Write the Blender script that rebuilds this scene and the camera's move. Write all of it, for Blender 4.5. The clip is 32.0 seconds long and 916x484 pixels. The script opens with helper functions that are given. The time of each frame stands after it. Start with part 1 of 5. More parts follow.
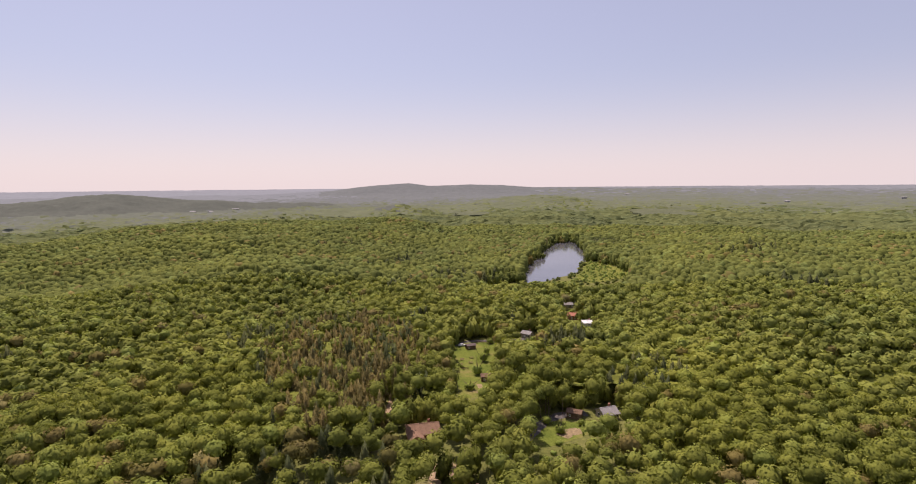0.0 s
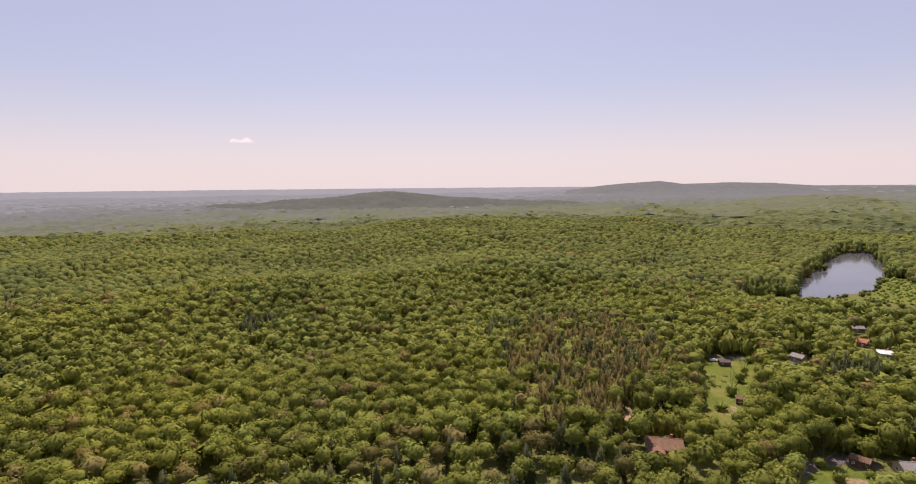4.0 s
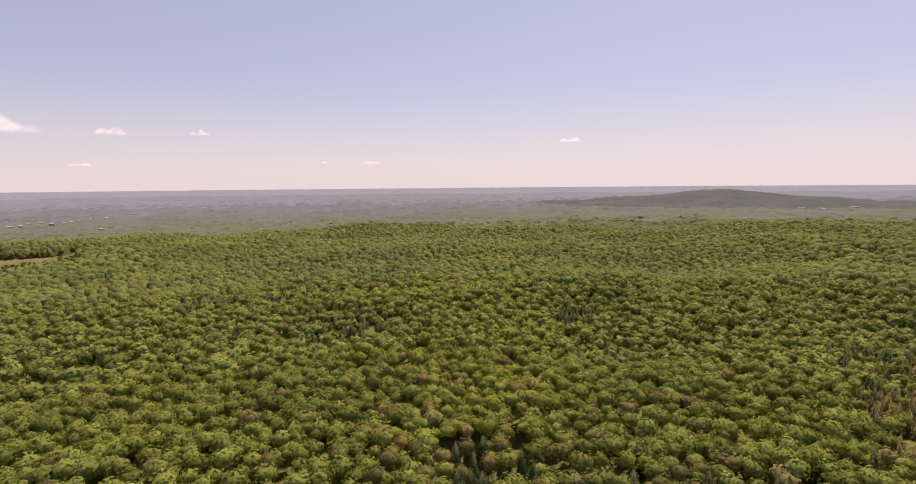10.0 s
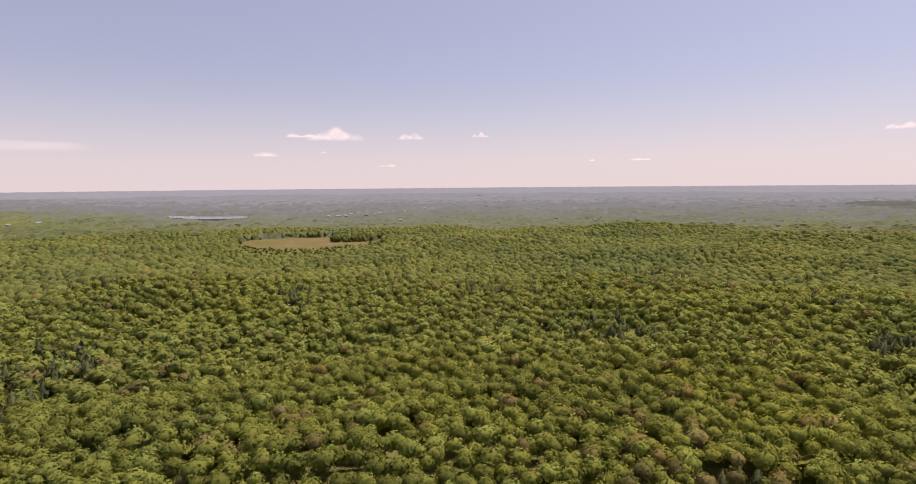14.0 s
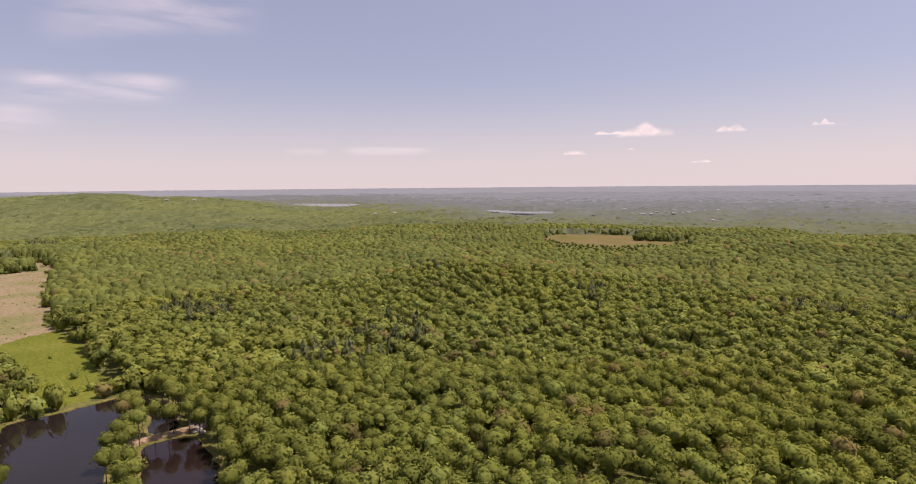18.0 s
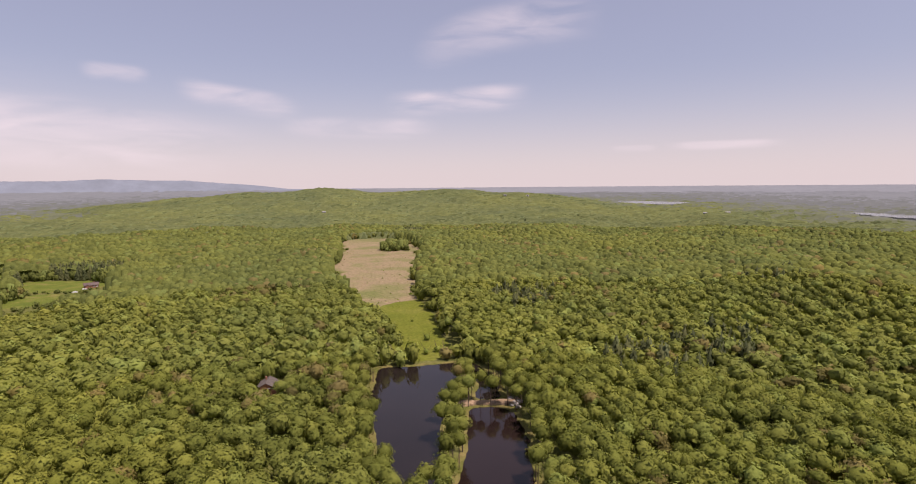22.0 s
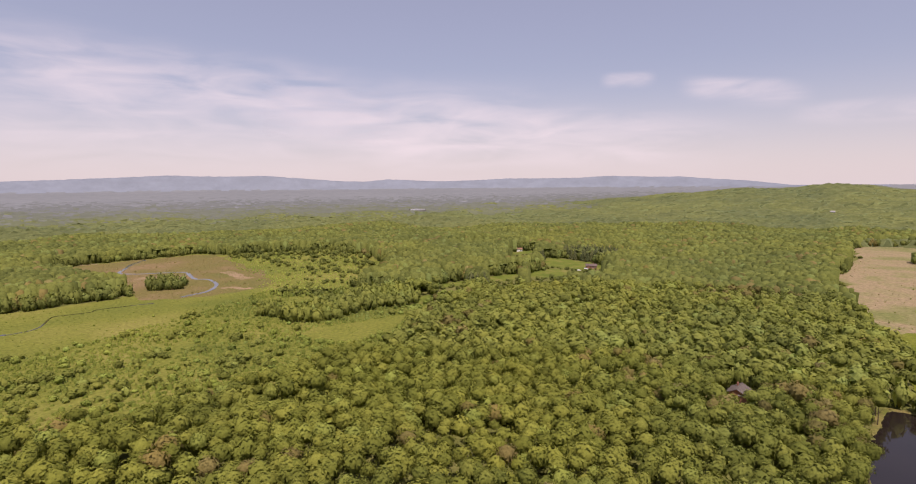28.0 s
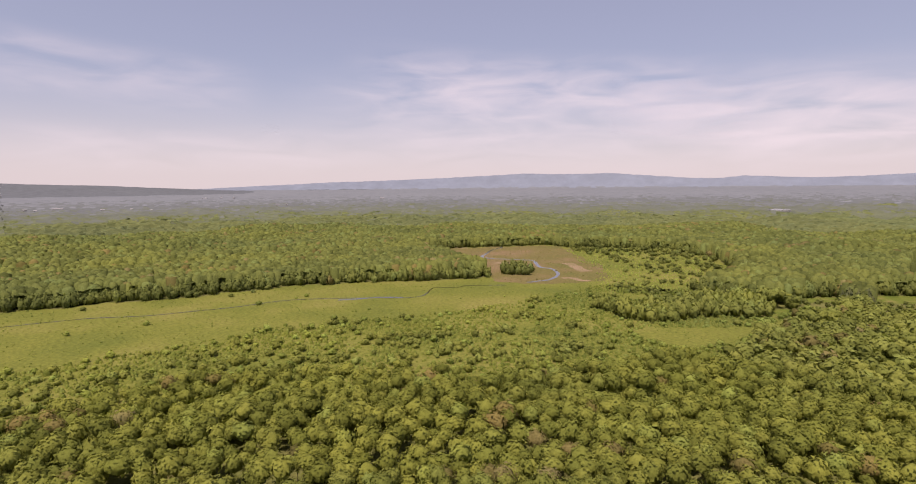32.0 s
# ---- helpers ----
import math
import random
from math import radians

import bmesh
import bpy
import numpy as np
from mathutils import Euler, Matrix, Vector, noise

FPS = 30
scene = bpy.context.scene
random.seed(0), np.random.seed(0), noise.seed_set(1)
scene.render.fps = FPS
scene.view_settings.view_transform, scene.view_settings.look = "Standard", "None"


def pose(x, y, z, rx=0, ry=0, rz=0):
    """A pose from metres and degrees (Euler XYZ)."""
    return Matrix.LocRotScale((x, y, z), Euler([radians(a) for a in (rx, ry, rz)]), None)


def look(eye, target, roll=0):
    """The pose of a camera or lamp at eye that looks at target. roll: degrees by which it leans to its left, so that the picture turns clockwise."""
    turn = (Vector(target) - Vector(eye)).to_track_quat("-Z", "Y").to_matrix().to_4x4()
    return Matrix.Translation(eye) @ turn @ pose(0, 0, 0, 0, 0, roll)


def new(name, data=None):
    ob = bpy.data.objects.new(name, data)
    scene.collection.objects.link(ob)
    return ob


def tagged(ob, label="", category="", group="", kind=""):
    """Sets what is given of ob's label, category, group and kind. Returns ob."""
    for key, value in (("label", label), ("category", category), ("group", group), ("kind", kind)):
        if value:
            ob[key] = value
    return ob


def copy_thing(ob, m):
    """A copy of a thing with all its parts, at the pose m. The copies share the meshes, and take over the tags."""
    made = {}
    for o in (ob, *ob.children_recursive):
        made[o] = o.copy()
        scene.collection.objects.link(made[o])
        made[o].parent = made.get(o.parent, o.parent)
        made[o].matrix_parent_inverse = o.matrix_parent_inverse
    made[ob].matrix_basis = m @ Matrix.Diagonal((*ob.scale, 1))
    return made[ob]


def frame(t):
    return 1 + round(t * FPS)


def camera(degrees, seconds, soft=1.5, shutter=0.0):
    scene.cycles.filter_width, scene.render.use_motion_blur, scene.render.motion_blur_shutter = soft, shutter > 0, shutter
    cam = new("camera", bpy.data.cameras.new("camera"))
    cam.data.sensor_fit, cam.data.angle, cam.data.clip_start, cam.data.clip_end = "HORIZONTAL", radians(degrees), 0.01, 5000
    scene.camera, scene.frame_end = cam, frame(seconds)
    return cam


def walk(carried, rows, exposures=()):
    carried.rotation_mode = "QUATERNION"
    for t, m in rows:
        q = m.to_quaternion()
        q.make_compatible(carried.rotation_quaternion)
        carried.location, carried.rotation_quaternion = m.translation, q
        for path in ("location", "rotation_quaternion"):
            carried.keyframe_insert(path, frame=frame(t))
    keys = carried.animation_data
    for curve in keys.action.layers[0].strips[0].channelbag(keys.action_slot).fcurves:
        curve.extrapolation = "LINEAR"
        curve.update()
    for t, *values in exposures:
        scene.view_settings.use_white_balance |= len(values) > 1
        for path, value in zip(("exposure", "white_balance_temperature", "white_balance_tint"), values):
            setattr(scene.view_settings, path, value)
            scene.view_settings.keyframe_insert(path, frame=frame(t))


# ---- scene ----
cam = camera(79.4, 32.0, soft=1.1)

# seconds, x, y, height, heading (degrees, turning left); the tilt stays the same all along
ROWS = [
    (0.0, 0.40, 0.60, 100.04, 0.00), (0.5, 0.26, 0.23, 100.11, 2.61), (1.0, 0.15, -0.04, 100.19, 5.61), (1.5, 0.07, -0.23, 100.27, 8.73),
    (2.0, 0.03, -0.35, 100.36, 11.84), (2.5, -0.00, -0.41, 100.45, 15.29), (3.0, -0.01, -0.41, 100.54, 18.84), (3.5, -0.01, -0.36, 100.63, 22.04),
    (5.5, 0.02, 0.15, 100.95, 33.22), (6.0, 0.02, 0.33, 101.01, 35.74), (6.5, 0.02, 0.52, 101.07, 38.22), (7.0, -0.00, 0.72, 101.11, 40.86),
    (7.5, -0.03, 0.92, 101.14, 43.65), (8.0, -0.08, 1.12, 101.16, 46.48), (8.5, -0.14, 1.32, 101.17, 49.29), (9.0, -0.21, 1.51, 101.18, 52.04),
    (9.5, -0.31, 1.69, 101.17, 54.76), (10.0, -0.42, 1.86, 101.14, 57.58), (10.5, -0.55, 2.02, 101.11, 60.46), (11.0, -0.70, 2.17, 101.07, 63.62),
    (11.5, -0.87, 2.31, 101.02, 66.54), (12.0, -1.05, 2.43, 100.96, 69.47), (12.5, -1.26, 2.54, 100.89, 72.62), (13.0, -1.48, 2.63, 100.81, 76.45),
    (13.5, -1.72, 2.71, 100.73, 80.49), (14.0, -1.97, 2.78, 100.63, 84.60), (14.5, -2.24, 2.83, 100.53, 88.46), (15.0, -2.52, 2.87, 100.43, 92.42),
    (15.5, -2.81, 2.90, 100.32, 96.63), (17.5, -4.09, 2.91, 99.85, 111.43), (18.0, -4.42, 2.90, 99.73, 115.39), (18.5, -4.76, 2.87, 99.60, 119.39),
    (19.0, -5.11, 2.85, 99.48, 123.52), (19.5, -5.45, 2.81, 99.36, 127.62), (20.0, -5.79, 2.78, 99.24, 131.82), (20.5, -6.13, 2.74, 99.12, 136.07),
    (21.0, -6.46, 2.71, 99.01, 140.16), (21.5, -6.79, 2.67, 98.90, 144.03), (22.0, -7.12, 2.63, 98.79, 148.08), (22.5, -7.43, 2.59, 98.68, 152.17),
    (23.0, -7.74, 2.55, 98.58, 156.21), (23.5, -8.03, 2.51, 98.48, 160.23), (24.0, -8.31, 2.46, 98.39, 164.18), (24.5, -8.58, 2.42, 98.30, 168.18),
    (25.0, -8.84, 2.37, 98.21, 172.15), (25.5, -9.08, 2.32, 98.13, 176.20), (27.5, -9.89, 2.03, 97.81, 191.94), (28.0, -10.06, 1.93, 97.73, 196.02),
    (28.5, -10.21, 1.80, 97.64, 200.20), (29.0, -10.34, 1.66, 97.55, 204.46), (29.5, -10.47, 1.48, 97.45, 209.04), (30.0, -10.58, 1.27, 97.35, 213.82),
    (30.5, -10.68, 1.02, 97.23, 218.49), (31.0, -10.77, 0.73, 97.11, 222.87), (31.5, -10.85, 0.38, 96.96, 226.92), (32.0, -10.93, -0.03, 96.80, 230.52),
]
walk(cam, [(t, pose(x, y, z, 84.1, 0, a) @ pose(0, 0, 0, 0, 0, -0.5)) for t, x, y, z, a in ROWS],
     exposures=[(0.0, 1.04, 6700.0, 26.0), (8.0, 1.02, 6700.0, 26.0), (14.0, 0.97, 6700.0, 26.0), (21.0, 0.92, 6700.0, 26.0), (32.0, 0.92, 6700.0, 26.0)])

# ---------------------------------------------------------------- daylight
SUN_AZ, SUN_EL = 28.0, 63.0
world = bpy.data.worlds.new("world")
scene.world = world
world.use_nodes = True
wt = world.node_tree
wt.nodes.clear()
sky = wt.nodes.new("ShaderNodeTexSky")
sky.sky_type = "NISHITA"
sky.sun_disc = False
sky.sun_elevation = radians(SUN_EL)
sky.sun_rotation = radians(-SUN_AZ)
sky.air_density, sky.dust_density, sky.ozone_density = 1.0, 1.3, 1.3
soft_sky = wt.nodes.new("ShaderNodeHueSaturation")
soft_sky.inputs["Saturation"].default_value = 0.9
back = wt.nodes.new("ShaderNodeBackground")
back.inputs["Strength"].default_value = 0.0555
wout = wt.nodes.new("ShaderNodeOutputWorld")
wt.links.new(sky.outputs[0], soft_sky.inputs["Color"])
pale = wt.nodes.new("ShaderNodeMix")            # summer vapour pales the whole sky
pale.data_type = "RGBA"
air = wt.nodes.new("ShaderNodeTexCoord")
up = wt.nodes.new("ShaderNodeSeparateXYZ")
wt.links.new(air.outputs["Generated"], up.inputs[0])
thick = wt.nodes.new("ShaderNodeMapRange")
thick.interpolation_type = "SMOOTHSTEP"
thick.inputs["From Min"].default_value, thick.inputs["From Max"].default_value = -0.05, 0.22
thick.inputs["To Min"].default_value, thick.inputs["To Max"].default_value = 0.85, 0.37
wt.links.new(up.outputs["Z"], thick.inputs["Value"])
wt.links.new(thick.outputs[0], pale.inputs[0])
vapour = wt.nodes.new("ShaderNodeMapRange")
vapour.data_type = "FLOAT_VECTOR"
vapour.interpolation_type = "SMOOTHSTEP"
vapour.inputs[7].default_value, vapour.inputs[8].default_value = (-0.02, -0.02, -0.02), (0.2, 0.2, 0.2)
vapour.inputs[9].default_value, vapour.inputs[10].default_value = (7.8, 7.2, 7.0), (5.0, 5.15, 6.3)
high = wt.nodes.new("ShaderNodeCombineXYZ")
for k in range(3):
    wt.links.new(up.outputs["Z"], high.inputs[k])
wt.links.new(high.outputs[0], vapour.inputs[6])
wt.links.new(vapour.outputs[1], pale.inputs[7])
wt.links.new(soft_sky.outputs[0], pale.inputs[6])
wt.links.new(pale.outputs[2], back.inputs["Color"])
wt.links.new(back.outputs[0], wout.inputs[0])

sun_data = bpy.data.lights.new("sun", "SUN")
sun_data.energy, sun_data.angle, sun_data.color = 2.7, radians(0.6), (1.0, 0.93, 0.82)
sun = new("sun", sun_data)
_a, _e = radians(SUN_AZ), radians(SUN_EL)
sun.matrix_world = look((-900 * math.sin(_a) * math.cos(_e), 900 * math.cos(_a) * math.cos(_e), 900 * math.sin(_e)), (0, 0, 0))


# ---------------------------------------------------------------- materials
def material(name, rough=0.8, spec=0.3):
    m = bpy.data.materials.new(name)
    m.use_nodes = True
    b = m.node_tree.nodes["Principled BSDF"]
    b.inputs["Roughness"].default_value = rough
    b.inputs["Specular IOR Level"].default_value = spec
    return m, m.node_tree, b


def noise_node(nt, scale, detail=4.0, rough=0.6, stretch=None):
    co = nt.nodes.new("ShaderNodeTexCoord")
    n = nt.nodes.new("ShaderNodeTexNoise")
    n.inputs["Scale"].default_value = scale
    n.inputs["Detail"].default_value = detail
    n.inputs["Roughness"].default_value = rough
    if stretch:
        mp = nt.nodes.new("ShaderNodeMapping")
        mp.inputs["Scale"].default_value = stretch
        nt.links.new(co.outputs["Object"], mp.inputs["Vector"])
        nt.links.new(mp.outputs[0], n.inputs["Vector"])
    else:
        nt.links.new(co.outputs["Object"], n.inputs["Vector"])
    return n.outputs["Fac"]


def ramp(nt, fac, stops):
    r = nt.nodes.new("ShaderNodeValToRGB")
    el = r.color_ramp.elements
    while len(el) < len(stops):
        el.new(0.5)
    for e, (p, c) in zip(el, stops):
        e.position, e.color = p, (*c, 1)
    nt.links.new(fac, r.inputs[0])
    return r.outputs[0]


def mix(nt, fac, a, b, how="MIX"):
    n = nt.nodes.new("ShaderNodeMix")
    n.data_type, n.blend_type = "RGBA", how
    for sock, v in ((n.inputs[0], fac), (n.inputs[6], a), (n.inputs[7], b)):
        if isinstance(v, (int, float)):
            sock.default_value = v
        elif isinstance(v, tuple):
            sock.default_value = (*v, 1)
        else:
            nt.links.new(v, sock)
    return n.outputs[2]


def bump(nt, b, fac, strength, distance):
    n = nt.nodes.new("ShaderNodeBump")
    n.inputs["Strength"].default_value = strength
    n.inputs["Distance"].default_value = distance
    nt.links.new(fac, n.inputs["Height"])
    nt.links.new(n.outputs[0], b.inputs["Normal"])


def mottled(name, stops, scale, fine, rough=0.9, relief=0.3, depth=0.3, spec=0.04):
    """A surface whose colour wanders at two scales, with a fine relief."""
    m, nt, b = material(name, rough, spec)
    base = ramp(nt, noise_node(nt, scale, 5), stops)
    grain = ramp(nt, noise_node(nt, fine, 3), [(0.3, (0.72, 0.72, 0.72)), (0.7, (1.25, 1.25, 1.25))])
    nt.links.new(mix(nt, 1.0, base, grain, "MULTIPLY"), b.inputs["Base Color"])
    bump(nt, b, noise_node(nt, fine, 4), relief, depth)
    return m


def foliage(name, dark, light, leaf=0.9, relief=0.14, patch=0.012, gloss=0.03):
    """Leaves: a colour of its own for each crown, wandering over the stand, with the relief of leaf sprays."""
    m, nt, b = material(name, 0.75, gloss)
    tint = nt.nodes.new("ShaderNodeAttribute")
    tint.attribute_name = "tint"
    own = nt.nodes.new("ShaderNodeObjectInfo")
    add = nt.nodes.new("ShaderNodeMath")
    nt.links.new(tint.outputs["Fac"], add.inputs[0])
    nt.links.new(own.outputs["Random"], add.inputs[1])
    wrap = nt.nodes.new("ShaderNodeMath")
    wrap.operation = "FRACT"
    nt.links.new(add.outputs[0], wrap.inputs[0])
    tone = ramp(nt, wrap.outputs[0], [(0.0, tuple(c * 0.74 for c in dark)), (0.13, tuple(c * 0.88 for c in dark)), (0.3, dark), (0.85, tuple(c * 0.95 for c in light)), (1.0, (light[0] * 0.95, light[1] * 1.06, light[2] * 1.2))])
    near = ramp(nt, noise_node(nt, patch, 3), [(0.32, (0.84, 0.88, 0.95)), (0.68, (1.1, 1.11, 1.02))])
    wide = ramp(nt, noise_node(nt, patch * 0.35, 3), [(0.35, (0.92, 0.95, 1.02)), (0.65, (1.08, 1.05, 0.98))])
    stand = mix(nt, 1.0, near, wide, "MULTIPLY")
    sprays = ramp(nt, noise_node(nt, leaf, 3, 0.7), [(0.32, (0.84, 0.86, 0.84)), (0.68, (1.18, 1.17, 1.13))])
    col = mix(nt, 1.0, mix(nt, 1.0, tone, stand, "MULTIPLY"), sprays, "MULTIPLY")
    nt.links.new(col, b.inputs["Base Color"])
    thin = nt.nodes.new("ShaderNodeBsdfTranslucent")      # sun shining through the leaves
    nt.links.new(mix(nt, 1.0, col, (1.2, 1.25, 0.8), "MULTIPLY"), thin.inputs["Color"])
    both = nt.nodes.new("ShaderNodeMixShader")
    both.inputs[0].default_value = 0.26
    nt.links.new(b.outputs[0], both.inputs[1])
    nt.links.new(thin.outputs[0], both.inputs[2])
    nt.links.new(both.outputs[0], nt.nodes["Material Output"].inputs[0])
    bump(nt, b, noise_node(nt, leaf, 3, 0.7), relief, 0.9)
    return m


LEAF = foliage("broadleaf_foliage", (0.166, 0.179, 0.037), (0.234, 0.238, 0.05), leaf=1.6)
PINE = foliage("conifer_needles", (0.085, 0.095, 0.042), (0.135, 0.135, 0.056), leaf=1.5)
RUST = foliage("thin_brownish_foliage", (0.171, 0.145, 0.046), (0.245, 0.189, 0.067), leaf=1.6)
SHRUB = foliage("marsh_shrub_foliage", (0.205, 0.242, 0.052), (0.280, 0.311, 0.068), leaf=1.6)
# haze put into the leaf colour, bluer with distance; far ones darkened for missing self-shade
MID_LEAF = foliage("lightly_hazed_foliage", (0.18, 0.194, 0.045), (0.25, 0.255, 0.059), leaf=1.2)
AFAR_LEAF = foliage("hazed_broadleaf_foliage", (0.134, 0.149, 0.041), (0.193, 0.205, 0.055), leaf=0.6, relief=0.45, gloss=0.02)
FAR_LEAF = foliage("hazed_canopy_foliage", (0.128, 0.143, 0.058), (0.174, 0.187, 0.076), leaf=0.13, relief=1.0, patch=0.006, gloss=0.02)
RUST_PINE = foliage("browning_needles", (0.142, 0.117, 0.045), (0.222, 0.165, 0.064), leaf=1.6)
MARSH_TUFT = foliage("sedge_tussocks", (0.155, 0.182, 0.036), (0.223, 0.236, 0.052), leaf=2.0, relief=0.4)
REED_TUFT = foliage("dry_reed_tussocks", (0.204, 0.174, 0.065), (0.276, 0.210, 0.101), leaf=2.0, relief=0.4)
BARK = mottled("bark", [(0.3, (0.07, 0.05, 0.035)), (0.7, (0.16, 0.12, 0.09))], 1.5, 6)
LITTER = mottled("woodland_floor", [(0.3, (0.095, 0.106, 0.027)), (0.7, (0.157, 0.151, 0.050))], 0.05, 0.6)
LAWN = mottled("mown_grass", [(0.3, (0.084, 0.112, 0.020)), (0.52, (0.123, 0.146, 0.027)), (0.64, (0.179, 0.162, 0.050)), (0.74, (0.258, 0.190, 0.090))], 0.06, 0.9)
MEADOW_DRY = mottled("dry_meadow_grass", [(0.32, (0.15, 0.158, 0.056)), (0.44, (0.195, 0.178, 0.08)), (0.53, (0.258, 0.196, 0.118)), (0.62, (0.222, 0.188, 0.095)), (0.72, (0.262, 0.2, 0.125))], 0.014, 0.35)
MEADOW_GREEN = mottled("lush_wet_meadow", [(0.3, (0.105, 0.126, 0.018)), (0.5, (0.132, 0.147, 0.022)), (0.7, (0.168, 0.168, 0.036))], 0.03, 0.5)
MARSH = mottled("marsh_grass", [(0.28, (0.108, 0.126, 0.025)), (0.5, (0.148, 0.156, 0.031)), (0.72, (0.2, 0.184, 0.05))], 0.012, 0.4)
FAR_FEN = mottled("far_fen", [(0.3, (0.09, 0.1, 0.055)), (0.7, (0.11, 0.118, 0.065))], 0.01, 0.1)
REED = mottled("dry_reeds", [(0.3, (0.118, 0.118, 0.034)), (0.5, (0.151, 0.125, 0.045)), (0.6, (0.179, 0.132, 0.062)), (0.74, (0.246, 0.162, 0.095))], 0.014, 0.4)
SAND = mottled("pale_sandy_earth", [(0.3, (0.280, 0.196, 0.118)), (0.7, (0.381, 0.269, 0.174))], 0.1, 1.2)
MUD = mottled("pinkish_mud", [(0.3, (0.190, 0.151, 0.073)), (0.7, (0.291, 0.202, 0.129))], 0.05, 0.8)
BANK = mottled("grassy_bank", [(0.3, (0.101, 0.114, 0.025)), (0.7, (0.202, 0.162, 0.062))], 0.12, 1.0)


def water_material(name, deep, rough, shine=0.5):
    m, nt, b = material(name, rough, shine)
    b.inputs["IOR"].default_value = 1.33
    nt.links.new(ramp(nt, noise_node(nt, 0.02, 3), [(0.3, deep), (0.7, tuple(c * 1.5 for c in deep))]), b.inputs["Base Color"])
    bump(nt, b, noise_node(nt, 0.9, 2), 0.06, 0.08)
    return m


WATER = water_material("still_pond_water", (0.013, 0.0095, 0.0085), 0.05)
BROWN_WATER = water_material("brown_pond_water", (0.014, 0.0085, 0.0075), 0.05)
# paler base colours from here on stand in for the sky's reflection
FAR_WATER, _nt, _b = material("far_water", 0.25, 0.4)
_nt.links.new(ramp(_nt, noise_node(_nt, 0.004, 3), [(0.3, (0.17, 0.165, 0.15)), (0.7, (0.22, 0.21, 0.19))]), _b.inputs["Base Color"])
CREEK_WATER = water_material("creek_water", (0.07, 0.072, 0.08), 0.12, 0.7)
LAKE = water_material("lake_water", (0.075, 0.075, 0.085), 0.1, 0.9)


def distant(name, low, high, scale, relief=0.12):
    """Woodland and hills so far off that the air's haze is put into their base colour."""
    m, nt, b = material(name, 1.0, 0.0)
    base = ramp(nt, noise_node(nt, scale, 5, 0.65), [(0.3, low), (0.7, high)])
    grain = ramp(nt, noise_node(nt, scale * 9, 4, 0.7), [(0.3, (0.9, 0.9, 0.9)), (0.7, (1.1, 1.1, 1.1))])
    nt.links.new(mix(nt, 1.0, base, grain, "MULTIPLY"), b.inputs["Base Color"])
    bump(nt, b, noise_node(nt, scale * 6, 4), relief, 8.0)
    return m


# haze painted as base colours, greyer, bluer and paler with distance
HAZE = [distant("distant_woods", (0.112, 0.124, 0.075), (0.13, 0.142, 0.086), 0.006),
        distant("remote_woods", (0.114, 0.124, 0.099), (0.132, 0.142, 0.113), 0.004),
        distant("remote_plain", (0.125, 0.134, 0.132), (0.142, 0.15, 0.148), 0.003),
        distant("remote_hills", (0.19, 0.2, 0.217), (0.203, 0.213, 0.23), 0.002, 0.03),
        distant("haze_blue_mountains", (0.175, 0.196, 0.235), (0.184, 0.205, 0.242), 0.001, 0.0),
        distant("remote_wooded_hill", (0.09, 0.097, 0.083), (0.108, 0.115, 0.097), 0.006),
        distant("haze_blue_hill", (0.112, 0.12, 0.128), (0.124, 0.132, 0.139), 0.003, 0.06),
        distant("haze_paled_plain", (0.16, 0.17, 0.18), (0.175, 0.185, 0.195), 0.002, 0.05)]
ROOF_BROWN = mottled("brown_shingles", [(0.3, (0.19, 0.115, 0.078)), (0.7, (0.27, 0.165, 0.11))], 0.8, 5, 0.85, 0.2, 0.03)
ROOF_GREY = mottled("grey_shingles", [(0.3, (0.23, 0.21, 0.205)), (0.7, (0.30, 0.28, 0.27))], 0.8, 5, 0.8, 0.2, 0.03)
ROOF_SLATE = mottled("slate_grey_shingles", [(0.3, (0.105, 0.088, 0.08)), (0.7, (0.15, 0.128, 0.118))], 0.8, 5, 0.85, 0.2, 0.03)
ROOF_DARK = mottled("dark_shingles", [(0.3, (0.10, 0.075, 0.07)), (0.7, (0.16, 0.12, 0.11))], 0.8, 5, 0.85, 0.2, 0.03)
ROOF_RED = mottled("red_roofing", [(0.3, (0.32, 0.13, 0.09)), (0.7, (0.42, 0.18, 0.12))], 0.8, 5, 0.8, 0.2, 0.03)
ROOF_WHITE = mottled("white_metal_roof", [(0.3, (0.66, 0.64, 0.62)), (0.7, (0.8, 0.78, 0.76))], 0.5, 4, 0.45, 0.1, 0.02, 0.5)
# white walls greyed: haze put into the colour
FAR_PALE = mottled("haze_greyed_walls", [(0.3, (0.26, 0.255, 0.25)), (0.7, (0.33, 0.32, 0.315))], 0.2, 2, 0.8, 0.1, 0.05)
WALL_BRICK = mottled("red_brown_siding", [(0.3, (0.25, 0.12, 0.08)), (0.7, (0.36, 0.18, 0.12))], 1.0, 6, 0.85, 0.2, 0.02)
WALL_TAN = mottled("tan_siding", [(0.3, (0.40, 0.33, 0.25)), (0.7, (0.5, 0.42, 0.33))], 1.0, 6, 0.8, 0.2, 0.02)
WALL_WHITE = mottled("white_siding", [(0.3, (0.68, 0.66, 0.62)), (0.7, (0.8, 0.78, 0.75))], 1.0, 6, 0.7, 0.2, 0.02)
